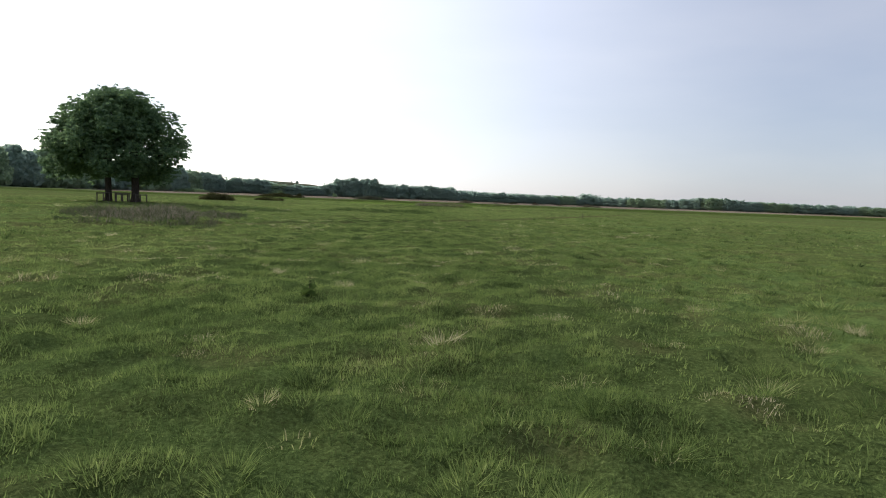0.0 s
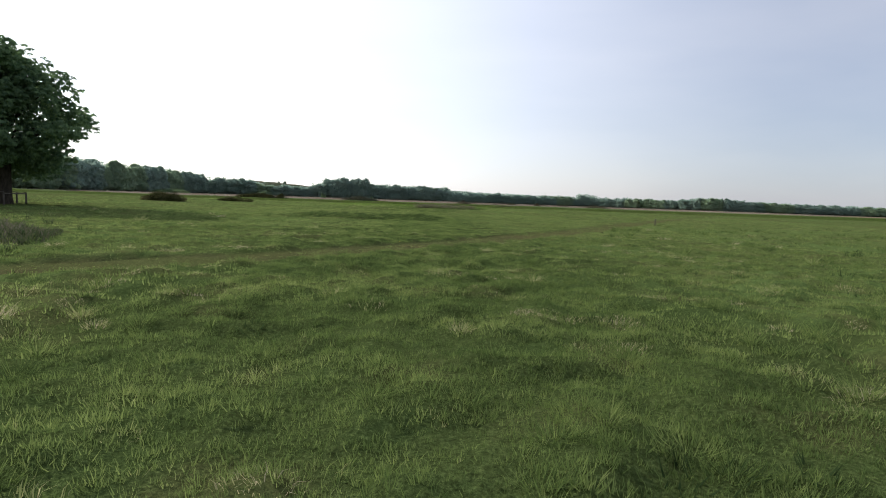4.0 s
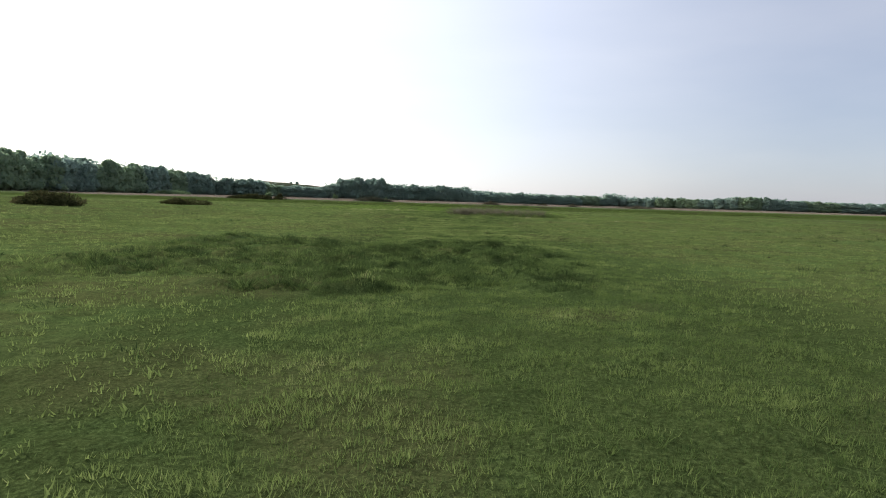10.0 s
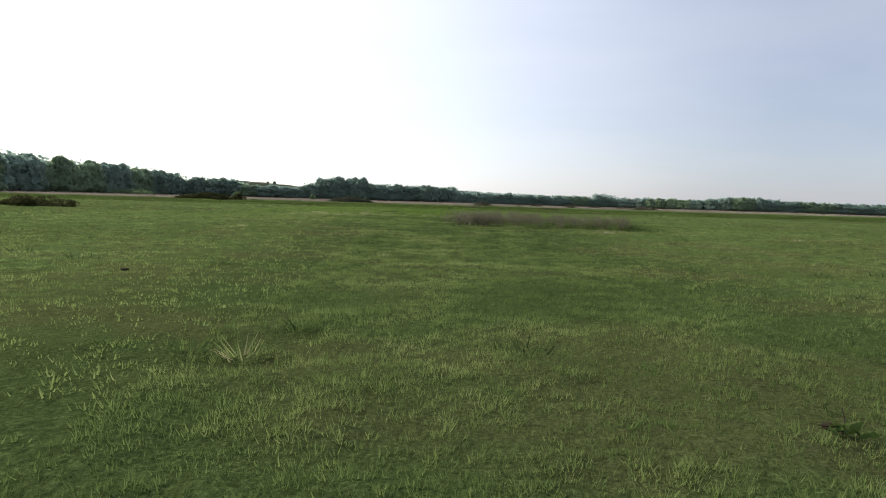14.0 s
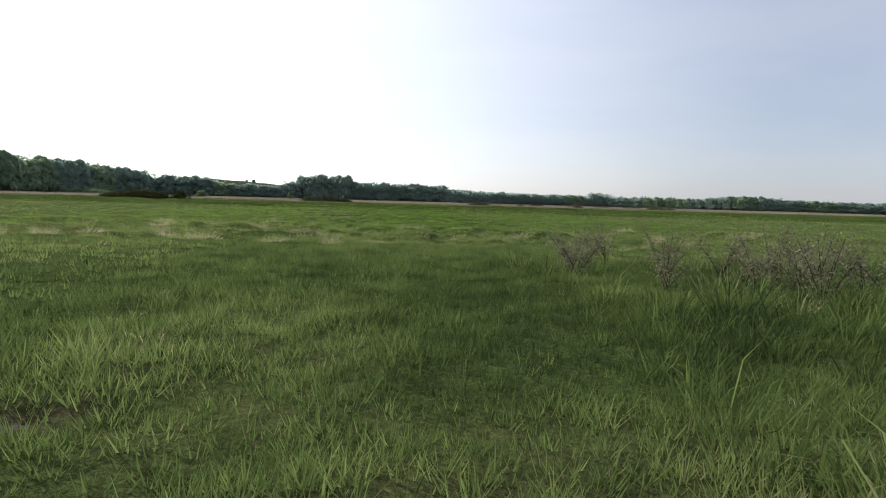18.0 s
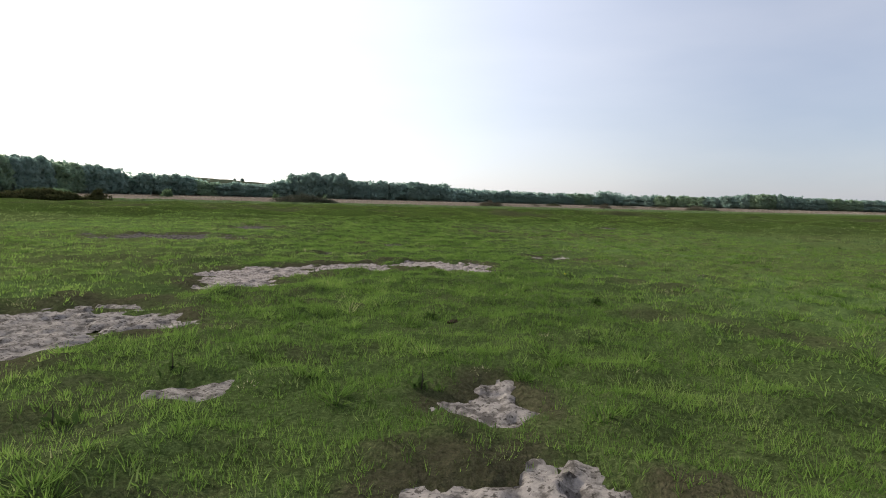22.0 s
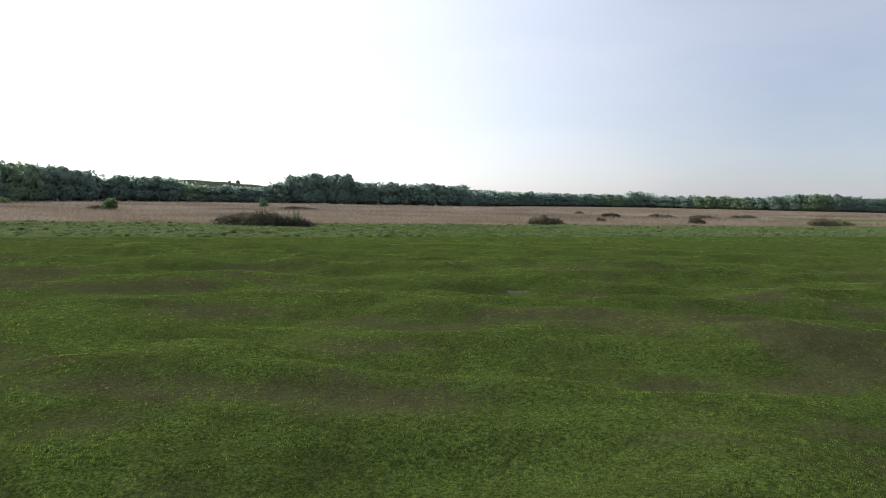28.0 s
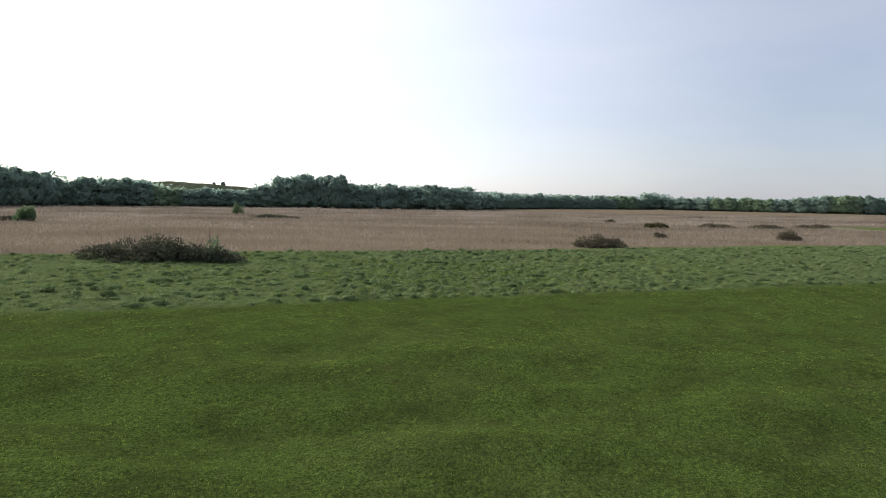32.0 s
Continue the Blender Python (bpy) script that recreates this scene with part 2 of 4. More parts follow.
def ramp(nt, fac, stops):
    r = nt.nodes.new("ShaderNodeValToRGB")
    el = r.color_ramp.elements
    while len(el) < len(stops):
        el.new(0.5)
    for e, (p, c) in zip(el, stops):
        e.position, e.color = p, (*c, 1)
    nt.links.new(fac, r.inputs[0])
    return r.outputs[0]


def noise_out(nt, scale, detail=4, coord=None, rough=0.6):
    n = nt.nodes.new("ShaderNodeTexNoise")
    n.inputs["Scale"].default_value, n.inputs["Detail"].default_value = scale, detail
    n.inputs["Roughness"].default_value = rough
    if coord is not None:
        nt.links.new(coord, n.inputs["Vector"])
    return n.outputs["Fac"]


def mix(nt, fac, a, b):
    n = nt.nodes.new("ShaderNodeMix")
    n.data_type = "RGBA"
    for sock, val in ((n.inputs[0], fac), (n.inputs[6], a), (n.inputs[7], b)):
        if isinstance(val, (int, float)):
            sock.default_value = val
        elif isinstance(val, tuple):
            sock.default_value = (*val, 1)
        else:
            nt.links.new(val, sock)
    return n.outputs[2]


def attr(nt, name):
    n = nt.nodes.new("ShaderNodeAttribute")
    n.attribute_name = name
    return n.outputs["Fac"]


def position(nt):
    return nt.nodes.new("ShaderNodeNewGeometry").outputs["Position"]


def bump(nt, b, height, strength, distance):
    n = nt.nodes.new("ShaderNodeBump")
    n.inputs["Strength"].default_value, n.inputs["Distance"].default_value = strength, distance
    nt.links.new(height, n.inputs["Height"])
    nt.links.new(n.outputs[0], b.inputs["Normal"])


def leaf_material(name, stops, through_light=0.4, scale=0.6, random_from="island"):
    """Thin leaves: diffuse with light passing through."""
    m, nt, b = material(name, 0.65)
    if random_from == "island":
        rnd = nt.nodes.new("ShaderNodeNewGeometry").outputs["Random Per Island"]
    elif random_from == "object":
        rnd = nt.nodes.new("ShaderNodeObjectInfo").outputs["Random"]
    else:
        rnd = attr(nt, random_from)
    big = noise_out(nt, scale, 2, position(nt))
    add = nt.nodes.new("ShaderNodeMath")
    add.operation = "MULTIPLY_ADD"
    nt.links.new(rnd, add.inputs[0])
    add.inputs[1].default_value = 0.6 if random_from == "island" else 1.0
    sc = nt.nodes.new("ShaderNodeMath")
    sc.operation = "MULTIPLY_ADD"
    nt.links.new(big, sc.inputs[0])
    sc.inputs[1].default_value, sc.inputs[2].default_value = (1.0, -0.3) if random_from == "island" else (0.5, -0.25)
    nt.links.new(sc.outputs[0], add.inputs[2])
    col = ramp(nt, add.outputs[0], stops)
    nt.links.new(col, b.inputs["Base Color"])
    tr = nt.nodes.new("ShaderNodeBsdfTranslucent")
    nt.links.new(col, tr.inputs["Color"])
    mx = nt.nodes.new("ShaderNodeMixShader")
    mx.inputs[0].default_value = through_light
    nt.links.new(b.outputs[0], mx.inputs[1])
    nt.links.new(tr.outputs[0], mx.inputs[2])
    nt.links.new(mx.outputs[0], nt.nodes["Material Output"].inputs["Surface"])
    return m


def bark_material(name, dark, light):
    m, nt, b = material(name, 0.9)
    p = position(nt)
    mp = nt.nodes.new("ShaderNodeMapping")
    mp.inputs["Scale"].default_value = (1, 1, 0.25)
    nt.links.new(p, mp.inputs["Vector"])
    n = noise_out(nt, 9, 6, mp.outputs[0], 0.7)
    nt.links.new(ramp(nt, n, [(0.3, dark), (0.7, light)]), b.inputs["Base Color"])
    bump(nt, b, n, 0.7, 0.03)
    return m


def ground_material():
    m, nt, b = material("meadow_ground", 0.95)
    p = position(nt)
    fine = noise_out(nt, 26, 6, p, 0.8)
    mid = noise_out(nt, 1.6, 4, p)
    big = noise_out(nt, 0.13, 3, p)
    clump = noise_out(nt, 5.5, 5, p, 0.7)
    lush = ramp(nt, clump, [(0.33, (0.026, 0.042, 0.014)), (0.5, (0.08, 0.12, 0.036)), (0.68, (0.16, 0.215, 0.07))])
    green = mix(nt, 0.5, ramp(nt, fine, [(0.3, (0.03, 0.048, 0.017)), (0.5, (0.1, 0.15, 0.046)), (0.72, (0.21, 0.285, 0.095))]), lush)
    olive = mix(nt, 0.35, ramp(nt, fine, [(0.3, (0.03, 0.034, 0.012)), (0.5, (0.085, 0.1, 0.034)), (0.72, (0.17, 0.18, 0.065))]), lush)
    straw = ramp(nt, fine, [(0.3, (0.035, 0.03, 0.014)), (0.52, (0.12, 0.1, 0.048)), (0.75, (0.26, 0.22, 0.11))])
    s = nt.nodes.new("ShaderNodeMath")
    s.operation = "ADD"
    nt.links.new(mid, s.inputs[0])
    nt.links.new(big, s.inputs[1])
    patch = ramp(nt, s.outputs[0], [(0.9, (0, 0, 0)), (1.2, (0.8, 0.8, 0.8))])
    col = mix(nt, patch, green, olive)
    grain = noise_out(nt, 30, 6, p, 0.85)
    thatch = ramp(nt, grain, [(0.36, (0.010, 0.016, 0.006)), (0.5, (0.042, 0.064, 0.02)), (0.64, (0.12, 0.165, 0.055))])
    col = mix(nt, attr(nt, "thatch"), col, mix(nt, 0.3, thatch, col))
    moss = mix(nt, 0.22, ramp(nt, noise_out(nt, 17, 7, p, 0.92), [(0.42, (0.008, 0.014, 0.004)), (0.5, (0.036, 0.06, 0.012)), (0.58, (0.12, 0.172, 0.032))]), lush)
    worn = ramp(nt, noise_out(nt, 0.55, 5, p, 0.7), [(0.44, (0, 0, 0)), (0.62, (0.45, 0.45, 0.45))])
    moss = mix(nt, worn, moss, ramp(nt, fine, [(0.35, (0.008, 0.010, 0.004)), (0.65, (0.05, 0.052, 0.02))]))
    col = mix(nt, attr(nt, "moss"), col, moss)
    col = mix(nt, attr(nt, "dry"), col, straw)
    soil = ramp(nt, fine, [(0.3, (0.02, 0.017, 0.010)), (0.7, (0.11, 0.09, 0.06))])
    col = mix(nt, attr(nt, "soil"), col, soil)
    pale = ramp(nt, noise_out(nt, 2.2, 5, p, 0.7), [(0.3, (0.04, 0.058, 0.022)), (0.7, (0.15, 0.185, 0.085))])
    col = mix(nt, attr(nt, "pale"), col, pale)
    reed = ramp(nt, fine, [(0.3, (0.08, 0.062, 0.04)), (0.7, (0.25, 0.2, 0.14))])
    col = mix(nt, attr(nt, "reed"), col, reed)
    nt.links.new(col, b.inputs["Base Color"])
    height = nt.nodes.new("ShaderNodeMath")
    height.operation = "MULTIPLY_ADD"
    nt.links.new(noise_out(nt, 14, 6, p, 0.85), height.inputs[0])
    height.inputs[1].default_value = 0.3
    nt.links.new(clump, height.inputs[2])
    bump(nt, b, height.outputs[0], 0.9, 0.12)
    return m


def bare_material(name, dark, light, rough=0.95):
    m, nt, b = material(name, rough)
    p = position(nt)
    fine = noise_out(nt, 45, 6, p, 0.75)
    mid = noise_out(nt, 4, 4, p)
    speck = noise_out(nt, 30, 2, p)
    blotch = noise_out(nt, 7, 5, p, 0.7)
    col = mix(nt, mid, ramp(nt, fine, [(0.3, dark), (0.7, light)]), light)
    col = mix(nt, ramp(nt, blotch, [(0.46, (0, 0, 0)), (0.6, (0.85, 0.85, 0.85))]), col, dark)
    col = mix(nt, ramp(nt, speck, [(0.57, (0, 0, 0)), (0.64, (0.8, 0.8, 0.8))]), col, (0.04, 0.033, 0.026))
    nt.links.new(col, b.inputs["Base Color"])
    bump(nt, b, fine, 0.6, 0.03)
    return m


GROUND = ground_material()
BLADE = leaf_material("grass_blade", [(0.0, (0.035, 0.058, 0.022)), (0.3, (0.115, 0.168, 0.05)), (0.62, (0.23, 0.29, 0.095)), (0.82, (0.36, 0.34, 0.18)), (1.0, (0.54, 0.47, 0.33))], 0.5, 0.7, "tone")
LUSH = leaf_material("lush_grass_blade", [(0.0, (0.03, 0.055, 0.014)), (0.3, (0.105, 0.18, 0.036)), (0.62, (0.2, 0.3, 0.065)), (0.82, (0.36, 0.34, 0.17)), (1.0, (0.54, 0.47, 0.33))], 0.5, 0.7, "tone")
GRITM = bare_material("gritty_sand", (0.075, 0.066, 0.056), (0.36, 0.32, 0.28))
SANDM = bare_material("trampled_sand", (0.11, 0.093, 0.08), (0.42, 0.365, 0.32))
MUDM = bare_material("trampled_mud", (0.032, 0.029, 0.023), (0.17, 0.153, 0.128), 0.95)
DUNG = bare_material("dry_dung", (0.018, 0.014, 0.01), (0.06, 0.045, 0.03))
PETAL = material("yellow_petal", 0.6)[0]
PETAL.node_tree.nodes["Principled BSDF"].inputs["Base Color"].default_value = (0.75, 0.55, 0.02, 1)
CHESTNUT = leaf_material("chestnut_leaf", [(0.1, (0.085, 0.14, 0.085)), (0.6, (0.15, 0.23, 0.115)), (1.0, (0.23, 0.33, 0.14))], 0.5, 0.5)
# Far woodland leaves: distance haze put into the base colours, paler than real foliage.
WOOD_A = leaf_material("woodland_leaf_haze_pale", [(0.1, (0.26, 0.36, 0.31)), (0.6, (0.3, 0.4, 0.33)), (1.0, (0.34, 0.44, 0.34))], 0.65, 0.08)
WOOD_B = leaf_material("woodland_willow_haze_pale", [(0.1, (0.26, 0.36, 0.25)), (0.6, (0.32, 0.42, 0.27)), (1.0, (0.38, 0.48, 0.29))], 0.62, 0.08)
WILLOW = leaf_material("willow_bush_leaf", [(0.1, (0.1, 0.16, 0.085)), (0.6, (0.16, 0.235, 0.12)), (1.0, (0.24, 0.31, 0.16))], 0.45, 0.3)
SCRUB = leaf_material("scrub_leaf", [(0.1, (0.03, 0.035, 0.014)), (0.6, (0.07, 0.075, 0.03)), (1.0, (0.14, 0.12, 0.06))], 0.3, 0.9)
BROWN = leaf_material("scrub_twig_brown", [(0.1, (0.085, 0.075, 0.052)), (0.6, (0.15, 0.135, 0.09)), (1.0, (0.24, 0.215, 0.145))], 0.3, 0.9)
HEDGE = leaf_material("hedge_leaf_grey", [(0.1, (0.055, 0.06, 0.042)), (0.6, (0.1, 0.105, 0.07)), (1.0, (0.16, 0.158, 0.11))], 0.3, 0.9)
REED = leaf_material("dry_reed", [(0.0, (0.14, 0.115, 0.085)), (0.5, (0.3, 0.25, 0.2)), (1.0, (0.46, 0.4, 0.33))], 0.35, 0.25, "tone")
BARK = bark_material("bark", (0.02, 0.017, 0.013), (0.085, 0.07, 0.055))
GREYWOOD = bark_material("weathered_wood", (0.05, 0.042, 0.034), (0.17, 0.15, 0.125))

# ---- ground sheet ----
def spread(a, b, fine, reach, growth=1.13):
    """Line positions, fine between a and b, then ever wider out to reach on both sides."""
    mid = list(np.arange(a, b + fine * 0.5, fine))
    lo, hi, s = [], [], fine
    pos = a
    while pos > reach[0]:
        s *= growth
        pos -= s
        lo.append(pos)
    pos, s = mid[-1], fine
    while pos < reach[1]:
        s *= growth
        pos += s
        hi.append(pos)
    return np.array(lo[::-1] + mid + hi)


gx = spread(-13, 3, 0.14, (-2500, 2500), 1.1)
gy = np.concatenate([spread(6, 160, 0.16, (-1500, 160), 1.1), np.arange(160.25, 252, 0.25), spread(252, 252.3, 0.3, (252, 3500), 1.09)[2:]])
gy = np.unique(np.round(gy, 3))
GX, GY = np.meshgrid(gx, gy)
GZ = ground_z(GX, GY)


def sheet_z(x, y):
    """Height of the ground sheet itself, between its grid lines."""
    i = np.clip(np.searchsorted(gx, x) - 1, 0, len(gx) - 2)
    j = np.clip(np.searchsorted(gy, y) - 1, 0, len(gy) - 2)
    u, w = (x - gx[i]) / (gx[i + 1] - gx[i]), (y - gy[j]) / (gy[j + 1] - gy[j])
    return (GZ[j, i] * (1 - u) + GZ[j, i + 1] * u) * (1 - w) + (GZ[j + 1, i] * (1 - u) + GZ[j + 1, i + 1] * u) * w


def zones(x, y):
    dry = 0.28 * track_mask(x, y) + 0.55 * window(y, 66, 86, 4) * step(0.42, 0.68, fbm(x / 2.2, y / 1.6, 31))
    dry = dry + 0.45 * window(y, 46, 62, 3) * step(0.5, 0.7, fbm(x / 2, y / 1.5, 36))
    dry = dry + 0.7 * window(y, 84, 115, 3) * step(0.48, 0.72, fbm(x / 1.3, y / 1.3, 32))
    dry = dry + 0.5 * window(y, 0, 46, 3) * step(0.56, 0.72, fbm(x / 0.8, y / 0.8, 33))
    dry = dry + 0.2 * window(y, 112, 150, 4) * step(0.56, 0.75, fbm(x / 3, y / 2, 34)) + 0.15 * window(y, 150, 218, 4) * step(0.57, 0.75, fbm(x / 2.6, y / 2.0, 34, 4)) + 0.4 * dark_tuss(x, y) * step(0.6, 0.75, fbm(x, y, 37))
    soil = 0.25 * track_mask(x, y) * step(0.5, 0.7, fbm(x / 0.8, y / 0.8, 35)) + 0.3 * rut_mask(x, y)
    soil = soil + 0.4 * window(y, 112, 150, 8) * step(0.6, 0.75, fbm(x / 1.2, y / 0.8, 38))
    soil = soil + 0.6 * window(y, 142.5, 149, 1.5) * window(x, -6.8, 1, 0.8) * step(0.45, 0.65, fbm(x / 0.9, y / 0.6, 41))
    soil = soil + 0.5 * window(y, 168, 196, 5) * step(0.5, 0.66, fbm(x / 3.0, y / 1.8, 42, 4))
    halo = np.maximum(ellipse_mask(x, y, SAND + SMALL_SAND, 0.7, 0.0, 0.0), ellipse_mask(x, y, MUD, 0.9, 0.0, 0.0))
    soil = np.maximum(soil, 0.75 * halo * step(0.3, 0.6, fbm(x / 0.5, y / 0.5, 40)))
    pale = window(y - pale_line(x) + (vnoise(x / 1.2, y / 1.2, 39) - 0.5) * 1.2, 0, 27, 0.6) * 0.75
    strip = window(y, 306, 332, 3) * step(76, 86, x)
    reed = reed_mask(x, y) * (1 - strip)
    return np.clip(dry, 0, 1), np.clip(soil, 0, 1), pale * (1 - reed), reed


def grid_faces(ny, nx):
    i = np.arange(ny * nx).reshape(ny, nx)
    return np.stack([i[:-1, :-1], i[:-1, 1:], i[1:, 1:], i[1:, :-1]], axis=-1).reshape(-1, 4)


zd, zs, zp, zr = zones(GX, GY)
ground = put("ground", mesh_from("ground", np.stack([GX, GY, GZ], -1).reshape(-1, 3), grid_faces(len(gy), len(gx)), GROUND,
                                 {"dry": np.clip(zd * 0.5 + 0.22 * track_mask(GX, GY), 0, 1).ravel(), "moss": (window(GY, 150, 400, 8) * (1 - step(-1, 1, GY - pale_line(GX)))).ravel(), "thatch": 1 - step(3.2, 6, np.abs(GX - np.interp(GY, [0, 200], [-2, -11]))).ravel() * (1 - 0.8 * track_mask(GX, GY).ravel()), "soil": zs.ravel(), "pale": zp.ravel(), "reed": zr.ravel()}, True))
tagged(ground, "rough green pasture with dry patches and tussocks", "ground", kind="structure")



def bare_patch(name, items, mat, label, dents, rag=0.55, cell=0.05, lumps=0.035, sink=0.02, hole=0.3):
    """A trampled bare patch with hoof prints, a little below the turf round it."""
    x0 = min(c[0] - c[2] * 2.3 for c in items)
    x1 = max(c[0] + c[2] * 2.3 for c in items)
    y0 = min(c[1] - max(c[2], c[3]) * 2.3 for c in items)
    y1 = max(c[1] + max(c[2], c[3]) * 2.3 for c in items)
    xs, ys = np.arange(x0, x1, cell), np.arange(y0, y1, cell)
    X, Y = np.meshgrid(xs, ys)
    M = ellipse_mask(X, Y, items, rag, 0.3, hole)
    Z = ground_z(X, Y) + 0.1 * pit_mask(X, Y) + 0.03 * M - 0.03 - sink + lumps * (fbm(X / 0.2, Y / 0.2, 63, 4) - 0.5)
    r = np.random.default_rng(len(items) + int(abs(x0) * 10))
    for _ in range(int((x1 - x0) * (y1 - y0) * dents)):
        cx, cy, a = r.uniform(x0, x1), r.uniform(y0, y1), r.uniform(0, 3.1)
        s, deep = r.uniform(0.025, 0.07), r.uniform(0.008, 0.024)
        near = (np.abs(X - cx) < 0.35) & (np.abs(Y - cy) < 0.35)
        u = (X[near] - cx) * math.cos(a) + (Y[near] - cy) * math.sin(a)
        w = -(X[near] - cx) * math.sin(a) + (Y[near] - cy) * math.cos(a)
        q = np.hypot(u / (s * 1.7), w / s)
        Z[near] += deep * (0.5 * np.exp(-((q - 1.5) / 0.4) ** 2) - np.exp(-q ** 4)) * M[near]
    f = grid_faces(len(ys), len(xs))
    f = f[M.ravel()[f].max(axis=1) > 0.02]
    used, inv = np.unique(f, return_inverse=True)
    v = np.stack([X, Y, Z], -1).reshape(-1, 3)[used]
    return tagged(put(name, mesh_from(name, v, inv.reshape(-1, 4), mat, smooth=True)), label, "ground", kind="structure")


bare_patch("sand_patch", SAND, SANDM, "pale trampled sand patch with hoof prints", 40, cell=0.03, lumps=0.02)
for item in SMALL_SAND:
    bare_patch("sand_patch", [item], GRITM, "small pale bare sand patch in the turf", 40, 1.0, 0.035, 0.06, 0.03, 0.7)
for item in MUD:
    bare_patch("mud_patch", [item], MUDM, "dark trampled mud patch in the turf", 20, 1.0, 0.035, 0.07, 0.02, 0.6)

# ---- grass ----
rng = np.random.default_rng(4)


def blades(x, y, height, width, lean, tone, bent=True, root=0.02, turn=None):
    """One blade per place, leaning towards turn: a bent one of two pieces, or a plain tapering one."""
    n = len(x)
    z = sheet_z(x, y) - root
    a = rng.uniform(0, 2 * np.pi, n)
    la = rng.uniform(0, 2 * np.pi, n) if turn is None else turn
    cx, cy = np.cos(a) * width * 0.5, np.sin(a) * width * 0.5
    lx, ly = np.cos(la) * lean * height, np.sin(la) * lean * height
    h = height + root
    if not bent:
        v = np.stack([np.stack([x - cx, y - cy, z], -1), np.stack([x + cx, y + cy, z], -1), np.stack([x + lx, y + ly, z + h * (1 - 0.25 * lean)], -1)], 1)
        return v.reshape(-1, 3), np.arange(3 * n).reshape(n, 3), np.repeat(tone, 3)
    v = np.empty((n, 5, 3), np.float32)
    v[:, 0] = np.stack([x - cx, y - cy, z], -1)
    v[:, 1] = np.stack([x + cx, y + cy, z], -1)
    v[:, 2] = np.stack([x + lx * 0.35 + cx * 0.8, y + ly * 0.35 + cy * 0.8, z + h * 0.6], -1)
    v[:, 3] = np.stack([x + lx * 0.35 - cx * 0.8, y + ly * 0.35 - cy * 0.8, z + h * 0.6], -1)
    v[:, 4] = np.stack([x + lx, y + ly, z + h * (1 - 0.25 * lean)], -1)
    o = (np.arange(n) * 5)[:, None]
    f = np.concatenate([o + [[0, 1, 2]], o + [[0, 2, 3]], o + [[3, 2, 4]]], axis=0)
    return v.reshape(-1, 3), f, np.repeat(tone, 5)


def grass_field(name, label, half, skip, y0, y1, density, per, width, spread_r, tall=1.0, vary=1.0, base=0.26, mat=None):
    """Fanned tufts of blades over a strip along the path: density is tufts a square metre, per the blades of a tuft."""
    n = int((y1 - y0) * 2 * half * density)
    y = rng.uniform(y0, y1, n)
    axis = np.interp(y, [0, 200], [-2, -11])
    x = axis + rng.uniform(-half, half, n)
    keep = np.abs(x - axis) >= skip
    dry, soil, pale, reed = zones(x, y)
    tm, am = track_mask(x, y), tuss_amp(x, y)
    # grass gathers in small clumps with thin turf between them
    clump = fbm(x / 0.30, y / 0.26, 48, 2)
    keep &= rng.random(n) < 0.6 + 0.8 * step(0.32, 0.6, clump)
    keep &= rng.random(n) > 0.75 * window(y, 158, 215, 6) * step(0.5, 0.66, fbm(x / 1.6, y / 1.2, 49, 3))
    keep &= rng.random(n) > 0.85 * np.clip(soil + tm * 0.3, 0, 1)
    keep &= (reed < 0.5) & (ellipse_mask(x, y, SAND) < 0.3 + 0.7 * rng.random(n)) & ((bare_mask(x, y) < 0.3 + 0.7 * rng.random(n)) | (rng.random(n) < 0.06 + 0.12 * ellipse_mask(x, y, MUD, 0.9)))
    x, y, dry, pale, tm, am, clump = (a[keep] for a in (x, y, dry, pale, tm, am, clump))
    n = len(x)
    tf = np.clip(0.5 * vnoise(x / 0.36, y / 0.34, 21) + 0.5 * vnoise(x / 0.62, y / 0.55, 22) - 0.2, 0, 1)
    rank = window(y, 95.5, 107, 2)
    h = (0.046 + am * 0.5 * tf ** 1.3 + 0.03 * rank) * rng.uniform(0.7, 1.25, n) * tall * (1 - 0.6 * tm) * (1 - 0.3 * window(y, 152, 220, 6))
    dark = dark_tuss(x, y)
    h = h * (0.5 + 1.0 * clump)
    tone = base + vary * (0.3 * (rng.random(n) - 0.5) + 0.5 * (clump - 0.5)) + 0.4 * dry * rng.random(n) + 0.12 * tm - 0.05 * pale + 0.3 * (fbm(x / 2.2, y / 1.6, 44) - 0.5)
    # y 150-222: lit mound tops and shaded hollows painted into the blade tone
    tone = tone - 0.15 * dark * step(0.42, 0.6, vnoise(x / 0.36, y / 0.34, 21)) - 0.06 * dark - 0.04 * window(y, 148, 222, 8) + 0.6 * window(y, 150, 222, 8) * (fbm(x / 5.0, y / 2.4, 9, 2) - 0.5)
    tone = tone + 0.12 * window(y, 110, 150, 5) * step(0, -12, x + 6 * (vnoise(x / 5, y / 5, 46) - 0.5)) + 0.4 * (rng.random(n) < 0.025) - 0.1 * rank
    tone = np.minimum(tone, 0.6)
    if width > 0.012:
        tone = np.minimum(tone, 0.56)
    k = np.repeat(np.arange(n), per)
    fan, q = rng.uniform(0, 2 * np.pi, len(k)), np.sqrt(rng.random(len(k)))
    bx, by = x[k] + np.cos(fan) * q * spread_r, y[k] + np.sin(fan) * q * spread_r
